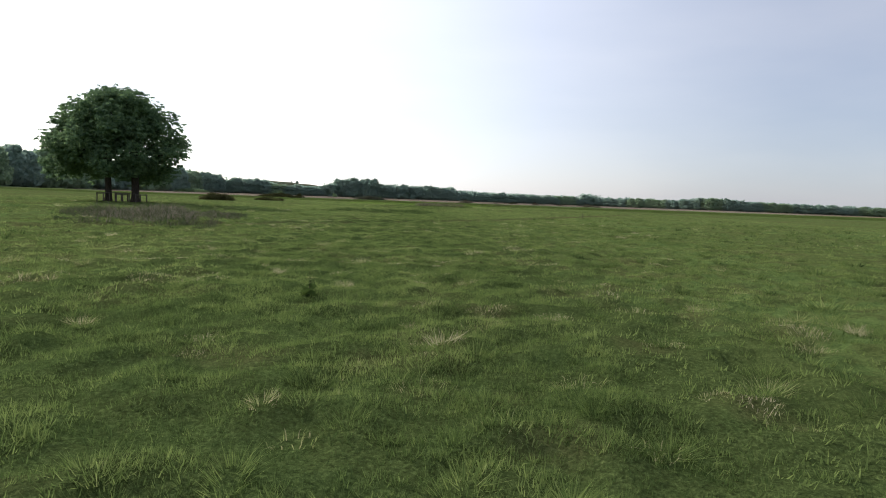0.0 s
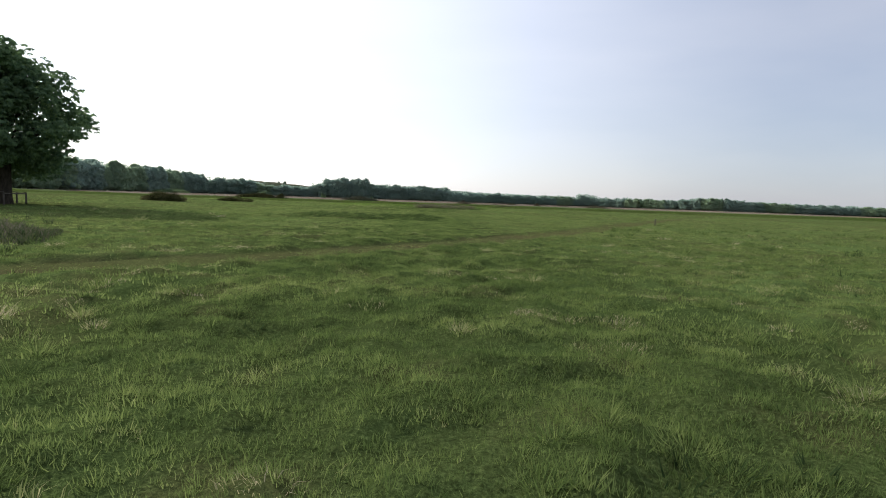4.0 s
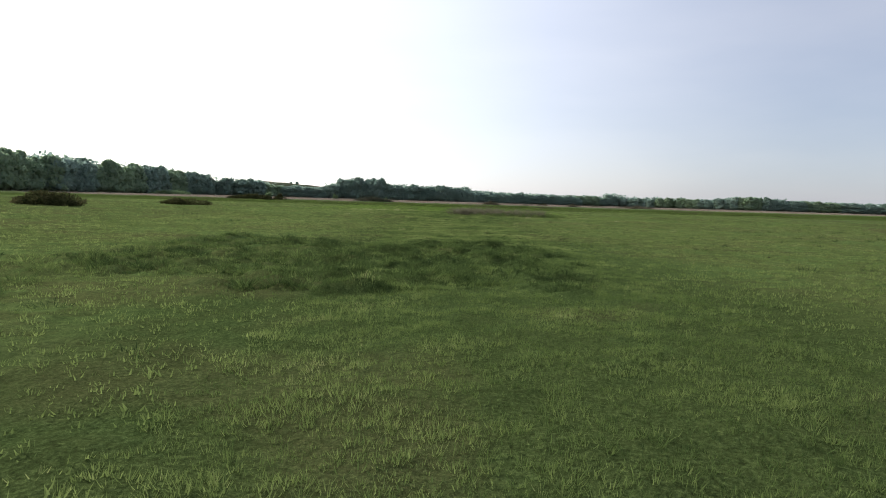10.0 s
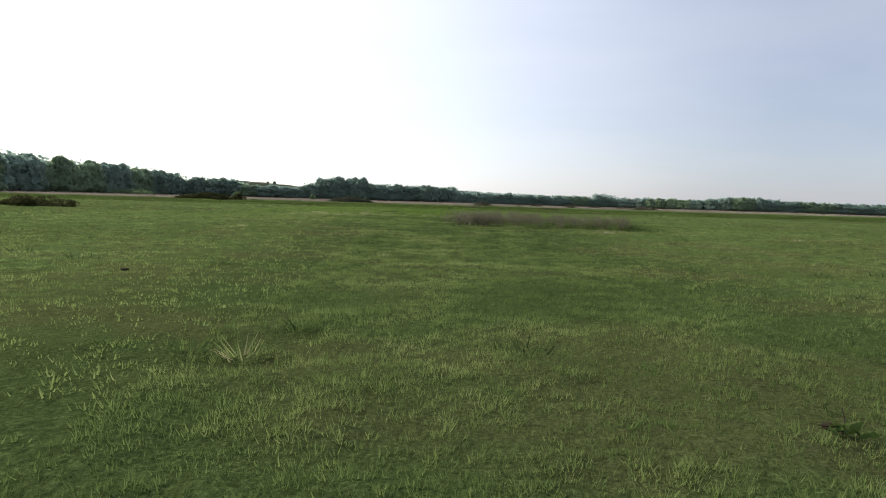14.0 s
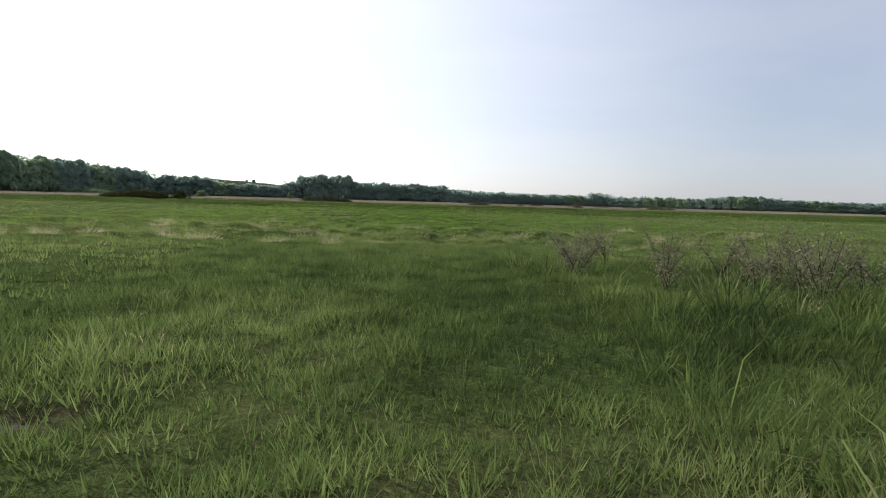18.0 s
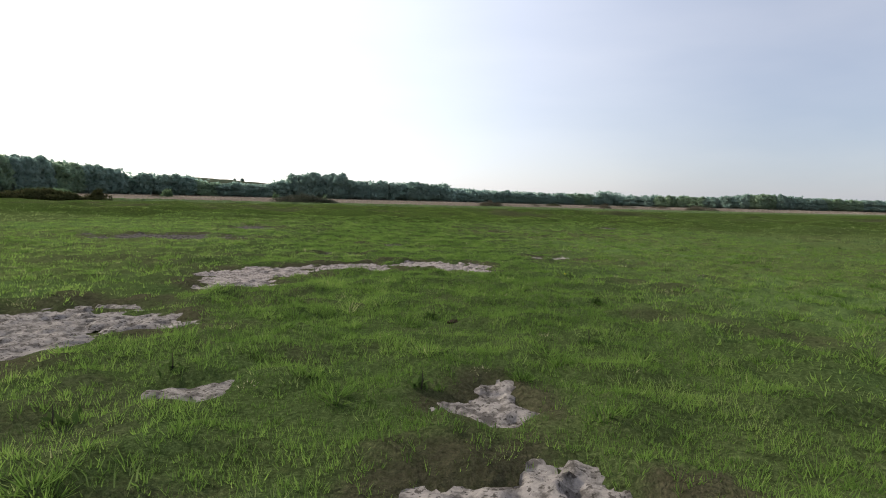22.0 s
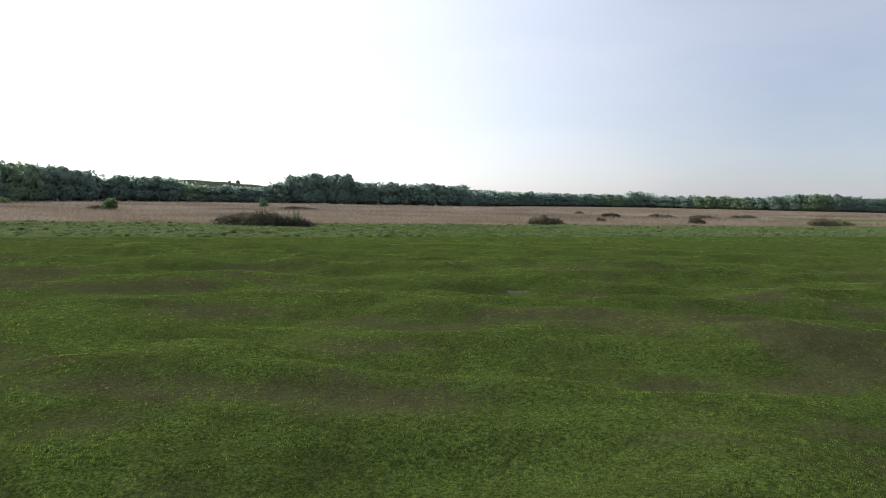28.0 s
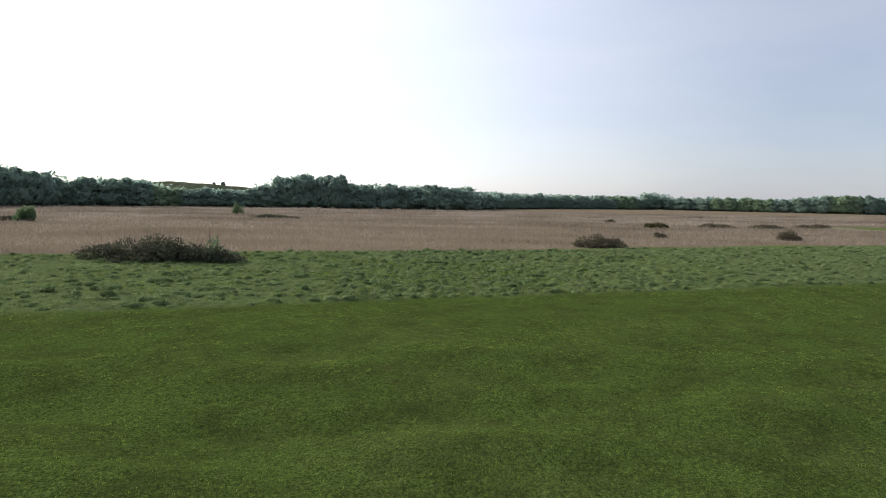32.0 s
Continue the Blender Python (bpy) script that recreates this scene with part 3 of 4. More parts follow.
    v, f, t = blades(bx, by, h[k] * rng.uniform(0.6, 1.2, len(k)) * (1.1 - 0.3 * q), width * rng.uniform(0.6, 1.4, len(k)), 0.15 + 0.85 * q * rng.uniform(0.5, 1.2, len(k)),
                     np.clip(tone[k] + 0.2 * vary * (rng.random(len(k)) - 0.5), 0, 1), False, 0.02, fan + rng.normal(0, 0.5, len(k)))
    return tagged(put(name, mesh_from(name, v, f, mat or BLADE, {"tone": t})), label, "grass", kind="stuff")


LAWN = leaf_material("mossy_turf_blade", [(0.0, (0.025, 0.044, 0.01)), (0.35, (0.11, 0.175, 0.032)), (0.65, (0.21, 0.29, 0.055)), (1.0, (0.33, 0.3, 0.13))], 0.45, 0.7, "tone")
grass_field("pasture_grass", "short green pasture grass in uneven tufts", 2.8, 0, 8.5, 111, 320, 7, 0.0085, 0.026, 1.0, 0.75, 0.35)
grass_field("pasture_grass", "short bright green pasture grass between bare patches", 2.8, 0, 111, 158, 320, 7, 0.0085, 0.026, 1.0, 0.75, 0.32, LUSH)
grass_field("pasture_grass", "dense rank grass on the low rise", 3.0, 0, 95, 108, 170, 7, 0.006, 0.03, 1.2, 1.0, 0.28)
grass_field("pasture_grass", "close green pasture turf near the reeds", 8, 0, 156, 236, 75, 6, 0.019, 0.035, 0.9, 1.2, 0.42, LAWN)
grass_field("pasture_grass", "green pasture grass in clumps over the meadow", 15, 2.8, 9, 111, 50, 5, 0.02, 0.045, 1.0, 0.5, 0.46)
grass_field("pasture_grass", "bright green pasture grass in clumps over the meadow", 15, 2.8, 111, 158, 50, 5, 0.02, 0.045, 1.0, 0.5, 0.45, LUSH)
grass_field("pasture_grass", "green pasture turf in clumps near the reeds", 22, 8, 156, 243, 19, 4, 0.04, 0.07, 1.0, 0.8, 0.46, LAWN)


def tussocks(name, label, x0, x1, y0, y1, density, inside, h, width, base, per=22, wide=0.13, droop=1.5, mat=None, bent=True):
    """Rounded tussocks of drooping blades where inside(x, y) holds."""
    n = int((x1 - x0) * (y1 - y0) * density)
    x, y = rng.uniform(x0, x1, n), rng.uniform(y0, y1, n)
    keep = (inside(x, y) > rng.random(n)) & (track_mask(x, y) < 0.3) & (bare_mask(x, y) < 0.3)
    x, y = x[keep], y[keep]
    size = rng.uniform(0.5, 1.35, len(x))
    k = np.repeat(np.arange(len(x)), per)
    a, q = rng.uniform(0, 2 * np.pi, len(k)), np.sqrt(rng.random(len(k)))
    rad = wide * size[k]
    bx, by = x[k] + np.cos(a) * q * rad * 1.4, y[k] + np.sin(a) * q * rad
    shade = base + 0.36 * (rng.random(len(x)) - 0.5) + 0.35 * (rng.random(len(x)) < 0.08)
    v, f, t = blades(bx, by, h * size[k] * (1.15 - 0.6 * q) * rng.uniform(0.7, 1.2, len(k)), width * rng.uniform(0.6, 1.4, len(k)), rng.uniform(0.3, 1.0, len(k)) * droop,
                     np.clip(shade[k] + 0.3 * (rng.random(len(k)) - 0.5), 0, 1), bent, 0.02, a + rng.normal(0, 0.6, len(k)))
    return tagged(put(name, mesh_from(name, v, f, mat or BLADE, {"tone": t})), label, "grass", kind="stuff")


PALE = leaf_material("pale_rank_grass", [(0.0, (0.06, 0.095, 0.035)), (0.5, (0.19, 0.255, 0.105)), (1.0, (0.34, 0.4, 0.22))], 0.4, 0.7, "tone")
tussocks("grass_tussocks", "rough green grass tussocks with dead tips", -14, 9, 9, 47, 3.4, lambda x, y: vnoise(x / 1.6, y / 1.6, 23) * 1.1, 0.1, 0.006, 0.31, 34)
tussocks("grass_tussocks", "rough green grass tussocks on the open meadow", -45, 30, 14, 60, 0.5, lambda x, y: vnoise(x / 3, y / 3, 24) * (np.abs(x + 3) > 10), 0.2, 0.025, 0.3, 14)
tussocks("dead_grass", "pale tangled dead grass lying between the tussocks", -9, 5, 9, 46, 3.0, lambda x, y: step(0.56, 0.68, fbm(x / 0.8, y / 0.8, 33)), 0.085, 0.004, 0.78, 64, 0.15, 1.9)
tussocks("dead_grass", "pale tangled dead grass on the rise", -12, 4, 85, 111, 1.2, lambda x, y: step(0.5, 0.7, fbm(x / 1.3, y / 1.3, 32)), 0.07, 0.004, 0.8, 26)
tussocks("grass_tussocks", "dark green grass tussocks in a loose cluster", -13, 3, 57, 71, 4.0, lambda x, y: dark_tuss(x, y), 0.13, 0.0085, 0.06, 70, 0.17, 1.0)
tussocks("grass_tussocks", "pale rank grass tussocks", -16, 8, 84, 112, 1.6, lambda x, y: vnoise(x / 2, y / 2, 25) + 0.5 * window(y, 105, 111, 1), 0.13, 0.005, 0.26, 30)
tussocks("grass_tussocks", "big pale straw-tipped grass tussocks", -16, 5, 107, 115.5, 1.5, lambda x, y: vnoise(x / 1.4, y / 1.4, 28) * 1.3, 0.2, 0.0045, 0.55, 170, 0.25, 2.0)


def hummocks(name, label, x0, x1, y0, y1, density, inside, mat, size=1.0, per=22, width=0.045, base=0.3, straw=0.0, dome=True):
    """Rounded hummocks of matted grass, with loose blades over them."""
    n = int((x1 - x0) * (y1 - y0) * density)
    x, y = rng.uniform(x0, x1, n), rng.uniform(y0, y1, n)
    keep = (inside(x, y) > rng.random(n)) & (track_mask(x, y) < 0.2) & (bare_mask(x, y) < 0.3)
    x, y = x[keep], y[keep]
    n = len(x)
    rings, sides = (1.0, 0.88, 0.6, 0.25), 9
    w, d, h = size * rng.uniform(0.15, 0.45, n), size * rng.uniform(0.14, 0.34, n), size * rng.uniform(0.08, 0.22, n)
    z0 = sheet_z(x, y) - 0.05 * size
    turn = rng.uniform(0, 6.28, n)
    v = np.empty((n, len(rings) * sides + 1, 3))
    for i, r in enumerate(rings):
        a = turn[:, None] + np.arange(sides)[None, :] * 2 * np.pi / sides
        wob = r * rng.uniform(0.78, 1.2, (n, sides))
        v[:, i * sides:(i + 1) * sides, 0] = x[:, None] + np.cos(a) * w[:, None] * wob
        v[:, i * sides:(i + 1) * sides, 1] = y[:, None] + np.sin(a) * d[:, None] * wob
        v[:, i * sides:(i + 1) * sides, 2] = z0[:, None] + h[:, None] * math.sqrt(max(0, 1 - r * r)) * rng.uniform(0.8, 1.15, (n, sides))
    v[:, -1] = np.stack([x, y, z0 + h * 1.02], -1)
    one = [(i * sides + k, i * sides + (k + 1) % sides, (i + 1) * sides + (k + 1) % sides) for i in range(len(rings) - 1) for k in range(sides)]
    one += [(i * sides + k, (i + 1) * sides + (k + 1) % sides, (i + 1) * sides + k) for i in range(len(rings) - 1) for k in range(sides)]
    one += [((len(rings) - 1) * sides + k, (len(rings) - 1) * sides + (k + 1) % sides, len(rings) * sides) for k in range(sides)]
    f = (np.arange(n) * (len(rings) * sides + 1))[:, None, None] + np.array(one)[None]
    tone = base + 0.3 * (rng.random(n) - 0.5) + 0.4 * (rng.random(n) < straw)
    k = np.repeat(np.arange(n), per)
    a, q = rng.uniform(0, 2 * np.pi, len(k)), np.sqrt(rng.random(len(k)))
    bx, by = x[k] + np.cos(a) * q * w[k], y[k] + np.sin(a) * q * d[k]
    bv, bf, bt = blades(bx, by, h[k] * np.sqrt(1 - 0.8 * q * q) * rng.uniform(1.0, 1.9, len(k)), width, rng.uniform(0.2, 1.0, len(k)) * (1.0 if dome else 1.7), np.clip(tone[k] + 0.12 + 0.4 * (rng.random(len(k)) - 0.4), 0, 1), False, 0.02, a)
    if not dome:
        lift = h[k] * 0.45 * np.sqrt(1 - q * q)
        bv[:, 2] += np.repeat(lift, 3)
        return tagged(put(name, mesh_from(name, bv, bf, mat, {"tone": bt})), label, "grass", kind="stuff")
    v, f = v.reshape(-1, 3), f.reshape(-1, 3)
    t = np.concatenate([np.repeat(tone, len(rings) * sides + 1), bt])
    return tagged(put(name, mesh_from(name, np.vstack([v, bv]), np.vstack([f, bf + len(v)]), mat, {"tone": t}, True)), label, "grass", kind="stuff")


hummocks("grass_tussocks", "pale tangled grass hummocks beside the reeds", -75, 75, 198, 275, 1.5, lambda x, y: window(y - pale_line(x), 0, 26.5, 0.3), PALE)
hummocks("grass_tussocks", "rounded dark green grass tussocks with straw tips", -13, 9, 9.5, 47, 2.6, lambda x, y: 0.15 + vnoise(x / 1.7, y / 1.7, 23), BLADE, 0.5, 120, 0.006, 0.17, 0.1, False)
hummocks("grass_tussocks", "dark green grass tussocks over the open meadow", -48, 32, 14, 62, 0.42, lambda x, y: vnoise(x / 4, y / 4, 24) * (np.abs(x + 3) > 7), BLADE, 0.75, 34, 0.028, 0.16, 0.06, False)
hummocks("grass_tussocks", "small scattered dark grass tussocks in short turf", -30, 22, 62, 110, 0.22, lambda x, y: vnoise(x / 4, y / 4, 25) * 1.2, BLADE, 0.5, 44, 0.014, 0.14, 0.05, False)
hummocks("grass_tussocks", "dark rounded grass tussocks in a loose cluster", -13, 2, 58, 69, 2.2, lambda x, y: dark_tuss(x, y), BLADE, 0.65, 160, 0.0075, 0.03, 0.0, False)
hummocks("grass_tussocks", "straw-coloured rounded grass tussocks", -16, 5, 106, 115, 1.3, lambda x, y: 0.9 * vnoise(x / 1.6, y / 1.6, 28), BLADE, 0.9, 200, 0.006, 0.34, 0.4, False)
hummocks("grass_tussocks", "small bright green turf lumps between bare patches", -19, 3, 114, 162, 2.6, lambda x, y: 1.3 * vnoise(x / 2.2, y / 2.2, 27) - 0.1, LUSH, 0.4, 60, 0.011, 0.26, 0.0, False)
tussocks("grass_tussocks", "bright green grass tufts between bare patches", -24, 4, 112, 156, 1.2, lambda x, y: vnoise(x / 2.5, y / 2.5, 27) * 1.1, 0.1, 0.009, 0.34, 16)
tussocks("grass_tussocks", "small bright green grass tufts in short turf", -15, 0, 114, 160, 9, lambda x, y: 0.2 + 0.8 * vnoise(x / 1.2, y / 1.2, 30), 0.07, 0.010, 0.42, 16, 0.07, 1.2, None, False)
tussocks("grass_tussocks", "small dark green grass tufts in the meadow", -10, 4, 44, 92, 5, lambda x, y: 0.1 + 0.8 * vnoise(x / 1.5, y / 1.5, 34), 0.07, 0.010, 0.22, 18, 0.08, 1.2, None, False)
tussocks("grass_tussocks", "scattered dark grass tussocks", -45, 32, 20, 160, 0.28, lambda x, y: vnoise(x / 4, y / 4, 26), 0.13, 0.018, 0.06, 26, 0.16, 1.0, None, False)
grass_field("pasture_grass", "coarse green grass clumps further out on the meadow", 48, 15, 20, 240, 5, 4, 0.06, 0.14, 1.2, 0.4, 0.48)

# ---- reeds ----
n = 190000
ry = 236 + rng.random(n) ** 1.5 * 215
rx = rng.uniform(-160, 220, n)
ok = zones(rx, ry)[3] > 0.3
rx, ry = rx[ok], ry[ok]
tall = 0.35 + 0.55 * fbm(rx / 9, ry / 9, 81)
v, f, t = blades(rx, ry, tall * rng.uniform(0.6, 1.3, len(rx)), 0.03 + 0.0011 * (ry - 236), rng.uniform(0.2, 1.1, len(rx)), np.clip(0.48 + 1.3 * (fbm(rx / 16, ry / 7, 82, 4) - 0.5) + 0.2 * (rng.random(len(rx)) - 0.5), 0, 1), False)
tagged(put("dry_reeds", mesh_from("dry_reeds", v, f, REED, {"tone": t})), "pale tan dry reeds and dead grass", "reeds", kind="stuff")


# ---- trees ----
def limb_path(a, b, sag, n=5):
    a, b = Vector(a), Vector(b)
    return [a.lerp(b, i / (n - 1)) + Vector((0, 0, sag * math.sin(math.pi * i / (n - 1)))) for i in range(n)]


def big_tree(x, y, lobes, trunk_r, fork, seed, n_leaf, size, label):
    r = np.random.default_rng(seed)
    z0 = float(ground_z(x, y))
    tree = tagged(new("chestnut_tree"), label, "tree", "pair of chestnut trees")
    tree.location = (x, y, z0)
    chunks = [tube([(0, 0, -0.2), (0, 0, 0.15), (0.03, 0, 0.6), (0.0, 0.04, fork), (0.1, 0, fork + 2.5), (0.0, 0.1, fork + 5.5)],
                   [trunk_r * 1.6, trunk_r * 1.25, trunk_r, trunk_r * 0.9, trunk_r * 0.55, 0.06], 12)]
    put("trunk", mesh_from("trunk", *chunks[0], BARK, smooth=True), tree)
    for c, rad in lobes:
        start = (0, 0, min(fork + max(0, c[2] - fork) * 0.4, fork + 3.5))
        put("limb", mesh_from("limb", *tube(limb_path(start, c, 0.4), [0.13, 0.1, 0.08, 0.05, 0.03], 6), BARK, smooth=True), tree)
    p, d = crown_points(lobes, n_leaf, r, 0.4)
    p = p + r.normal(0, 0.18, p.shape)
    gap = r.random(n_leaf) < 0.45 + 0.55 * step(0.3, 0.5, vnoise(p[:, 0] / 0.9 + p[:, 2], p[:, 1] / 0.9 + p[:, 2] * 0.7, seed))
    p, d = p[gap], d[gap]
    # each leaf is a drooping fan of broad leaflets
    fan = 6
    k = np.repeat(np.arange(len(p)), fan)
    turn = np.tile(np.arange(fan) * 2 * np.pi / fan, len(p)) + np.repeat(r.uniform(0, 6.28, len(p)), fan)
    out = np.stack([np.cos(turn), np.sin(turn), -0.75 + 0.2 * r.normal(size=len(k))], -1)
    put("crown", mesh_from("crown", *leaves(p[k] + out * size * 0.42, size, r, 0.3, 0.55, out * 3 + d[k] * 0.5), CHESTNUT), tree)
    return tree


def dome_lobes(seed, n):
    """Lobes that fill one broad dome shared by both trees, as (x, depth, height)."""
    r = np.random.default_rng(seed)
    zs = [2.1, 3.2, 4.6, 5.9, 7.5, 9.0, 10.2, 11.1]
    lo = [-37.6, -40.2, -41.4, -41.9, -40.6, -38.6, -36.4, -34.4]
    hi = [-29.2, -28.0, -26.6, -26.2, -26.9, -28.8, -31.0, -33.2]
    out = []
    while len(out) < n:
        z = r.uniform(2.8, 10.3)
        a, b = np.interp(z, zs, lo), np.interp(z, zs, hi)
        mid, half = (a + b) / 2, (b - a) / 2 - 1.05
        ang, q = r.uniform(0, 2 * math.pi), r.random() ** 0.35
        rad = r.uniform(1.0, 1.45)
        out.append(((mid + math.cos(ang) * q * half, math.sin(ang) * q * half * 0.8, z), (rad, rad, rad * 0.85)))
    return out


DOME = dome_lobes(11, 110)
for x, y, r0, fork, seed, mine, label in ((-34.9, 63.4, 0.3, 2.2, 1, lambda c: c[0] < -34.0, "broad horse chestnut tree in full leaf beside a rail fence"),
                                          (-31.9, 62.8, 0.36, 2.6, 2, lambda c: c[0] >= -34.0, "tall horse chestnut tree in full leaf beside a rail fence")):
    own = [((c[0] - x, c[1], c[2]), r) for c, r in DOME if mine(c)]
    big_tree(x, y, own, r0, fork, seed, 7600, 0.3, label)


def wood_mesh(seed, w, h, mat, n=4200, size=0.7):
    """The trunk and crown meshes of a broad woodland tree, h high, leafy to the ground."""
    r = np.random.default_rng(seed)
    lobes = [((0, 0, h * 0.28), (w * 0.95, w * 0.95, h * 0.28)), ((0, 0, h * 0.6), (w * 0.85, w * 0.85, h * 0.3))]
    for i in range(26):
        a = r.uniform(0, 2 * math.pi)
        zz = r.uniform(0.1, 0.88)
        q = math.sqrt(max(0.04, 1 - (max(zz, 0.35) - 0.35) ** 2 / 0.32)) * w * r.uniform(0.6, 0.9)
        lobes.append(((math.cos(a) * q, math.sin(a) * q, zz * h), (w * 0.32, w * 0.32, h * 0.09)))
    p, d = crown_points(lobes, n, r, 0.55)
    p[:, 2] = np.maximum(p[:, 2], 0.1)
    # the leaves lie like tiles over the lobes
    nrm = d + r.normal(0, 0.5, d.shape)
    u = np.cross(nrm, r.normal(size=d.shape))
    u /= np.linalg.norm(u, axis=1)[:, None]
    w2 = np.cross(nrm, u)
    w2 /= np.linalg.norm(w2, axis=1)[:, None]
    ln = size * r.uniform(0.5, 1.0, n)[:, None]
    lv = np.stack([p - u * ln, p + w2 * ln * 0.6, p + u * ln, p - w2 * ln * 0.6], 1).reshape(-1, 3)
    lv[:, 2] = np.maximum(lv[:, 2], 0.02)
    crown = mesh_from("crown", lv, np.arange(4 * n).reshape(n, 4), mat)
    trunk = mesh_from("trunk", *tube([(0, 0, -0.2), (0.05, 0, h * 0.3), (0, 0.1, h * 0.75)], [w * 0.06, w * 0.05, 0.04], 7), BARK, smooth=True)
    return trunk, crown


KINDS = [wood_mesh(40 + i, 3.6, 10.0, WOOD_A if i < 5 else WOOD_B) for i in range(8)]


def plant(x, y, h, w=3.6, kind=0, name="woodland_tree", label="dense dark green tree at the edge of the wood", group="trees at the wood's edge", z=None):
    tr, cr = KINDS[kind]
    ob = tagged(new(name), label, "tree", group)
    z = float(ground_z(x, y)) if z is None else z
    ob.matrix_basis = Matrix.Translation((x, y, z)) @ Matrix.Rotation(random.uniform(0, 6.28), 4, "Z") @ Matrix.Diagonal((w / 3.6, w / 3.6, h / 10.0, 1))
    put("trunk", tr, ob)
    put("crown", cr, ob)
    return ob


# the edge of the woods: x, y, height of the trees
EDGE = [(-150, 60, 15), (-160, 150, 16), (-161, 210, 16), (-165, 300, 15.5), (-167, 396, 15), (-164, 415, 12.5), (-138, 430, 12), (-130, 436, 9), (-100, 450, 8.2), (-94, 456, 11),
        (-89, 460, 15), (-75, 462, 17), (-62, 463, 16), (-56, 466, 12.3), (-30, 470, 12.5), (0, 474, 12), (6, 500, 10), (40, 560, 10.5), (100, 615, 10.5),
        (148, 642, 11), (152, 643, 14.5), (166, 643, 14.5), (170, 640, 11.5), (240, 595, 10.5), (256, 580, 13), (286, 572, 13), (300, 570, 10.5), (420, 550, 9.5), (560, 530, 10.5), (760, 490, 10.5)]


def along(line, gap):
    out = []
    for (ax, ay, ah), (bx, by, bh) in zip(line, line[1:]):
        n = max(1, round(math.hypot(bx - ax, by - ay) / gap))
        for i in range(n):
            t = i / n
            out.append((ax + (bx - ax) * t, ay + (by - ay) * t, ah + (bh - ah) * t))
    return out


for x, y, h in along(EDGE, 5.6):
    light = (vnoise(x / 22, y / 22, 55) > 0.58) and (y < 458 or x > 100)
    if light:
        plant(x + random.uniform(-1.5, 1.5), y + random.uniform(-1.5, 3), h * random.uniform(0.86, 1.04), random.uniform(4.4, 6.0), random.choice((5, 6, 7)), "willow_tree", "pale green willow at the edge of the wood")
    else:
        plant(x + random.uniform(-1.5, 1.5), y + random.uniform(-1.5, 3), h * random.uniform(0.92 if x < 0 else 0.76, 1.06), random.uniform(4.4, 6.0), random.randrange(5))

# the depth of the wood behind its edge
pts = []
wr = np.random.default_rng(8)
for x, y, h in along(EDGE, 2.2):
    m = 90
    back = np.array((-1.0, 0.15)) if y < 405 and x < -100 else np.array((0.0, 1.0))
    d = wr.uniform(1, 14, m)
    side = wr.normal(0, 2.5, m)
    px = x + back[0] * d + side * abs(back[1])
    py = y + back[1] * d + side * abs(back[0])
    top = h * (0.72 + 0.32 * vnoise(px / 5, py / 5, 91))
    pts.append(np.stack([px, py, top * wr.random(m) ** 0.85], -1))
pts = np.concatenate(pts)
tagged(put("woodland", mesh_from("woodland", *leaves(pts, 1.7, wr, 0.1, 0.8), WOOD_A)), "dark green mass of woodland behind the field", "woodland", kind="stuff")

# ---- dune behind the woods ----
def dune_material():
    m, nt, b = material("dune_turf", 0.95)
    p = position(nt)
    n = noise_out(nt, 0.25, 6, p, 0.7)
    nt.links.new(ramp(nt, n, [(0.35, (0.04, 0.055, 0.035)), (0.55, (0.08, 0.09, 0.055)), (0.72, (0.16, 0.15, 0.11))]), b.inputs["Base Color"])
    bump(nt, b, n, 0.8, 0.5)
    return m


def dune_z(x, y):
    crest = np.interp(x, [-320, -240, -200, -165, -140, -112, -85, -60], [0, 11, 12.5, 13.2, 12.2, 9.8, 7.0, 0])
    return crest * np.exp(-((y - 515 - 6 * np.sin(x / 17)) / 22) ** 2) + 1.2 * (fbm(x / 12, y / 12, 93) - 0.5) - 0.6


xs, ys = np.arange(-325, -50, 2.0), np.arange(465, 575, 2.0)
X, Y = np.meshgrid(xs, ys)
dune = put("dune", mesh_from("dune", np.stack([X, Y, dune_z(X, Y)], -1).reshape(-1, 3), grid_faces(len(ys), len(xs)), dune_material(), smooth=True))
tagged(dune, "low grassy sand dune behind the woods", "dune", kind="structure")
plant(-134.0, 510, 2.3, 1.2, 1, "dune_tree", "small windblown tree on the dune crest", "lone trees", float(dune_z(-134.0, 510)) - 0.2)
plant(-139.0, 510, 1.6, 0.9, 2, "dune_tree", "small windblown tree on the dune crest", "lone trees", float(dune_z(-139.0, 510)) - 0.2)

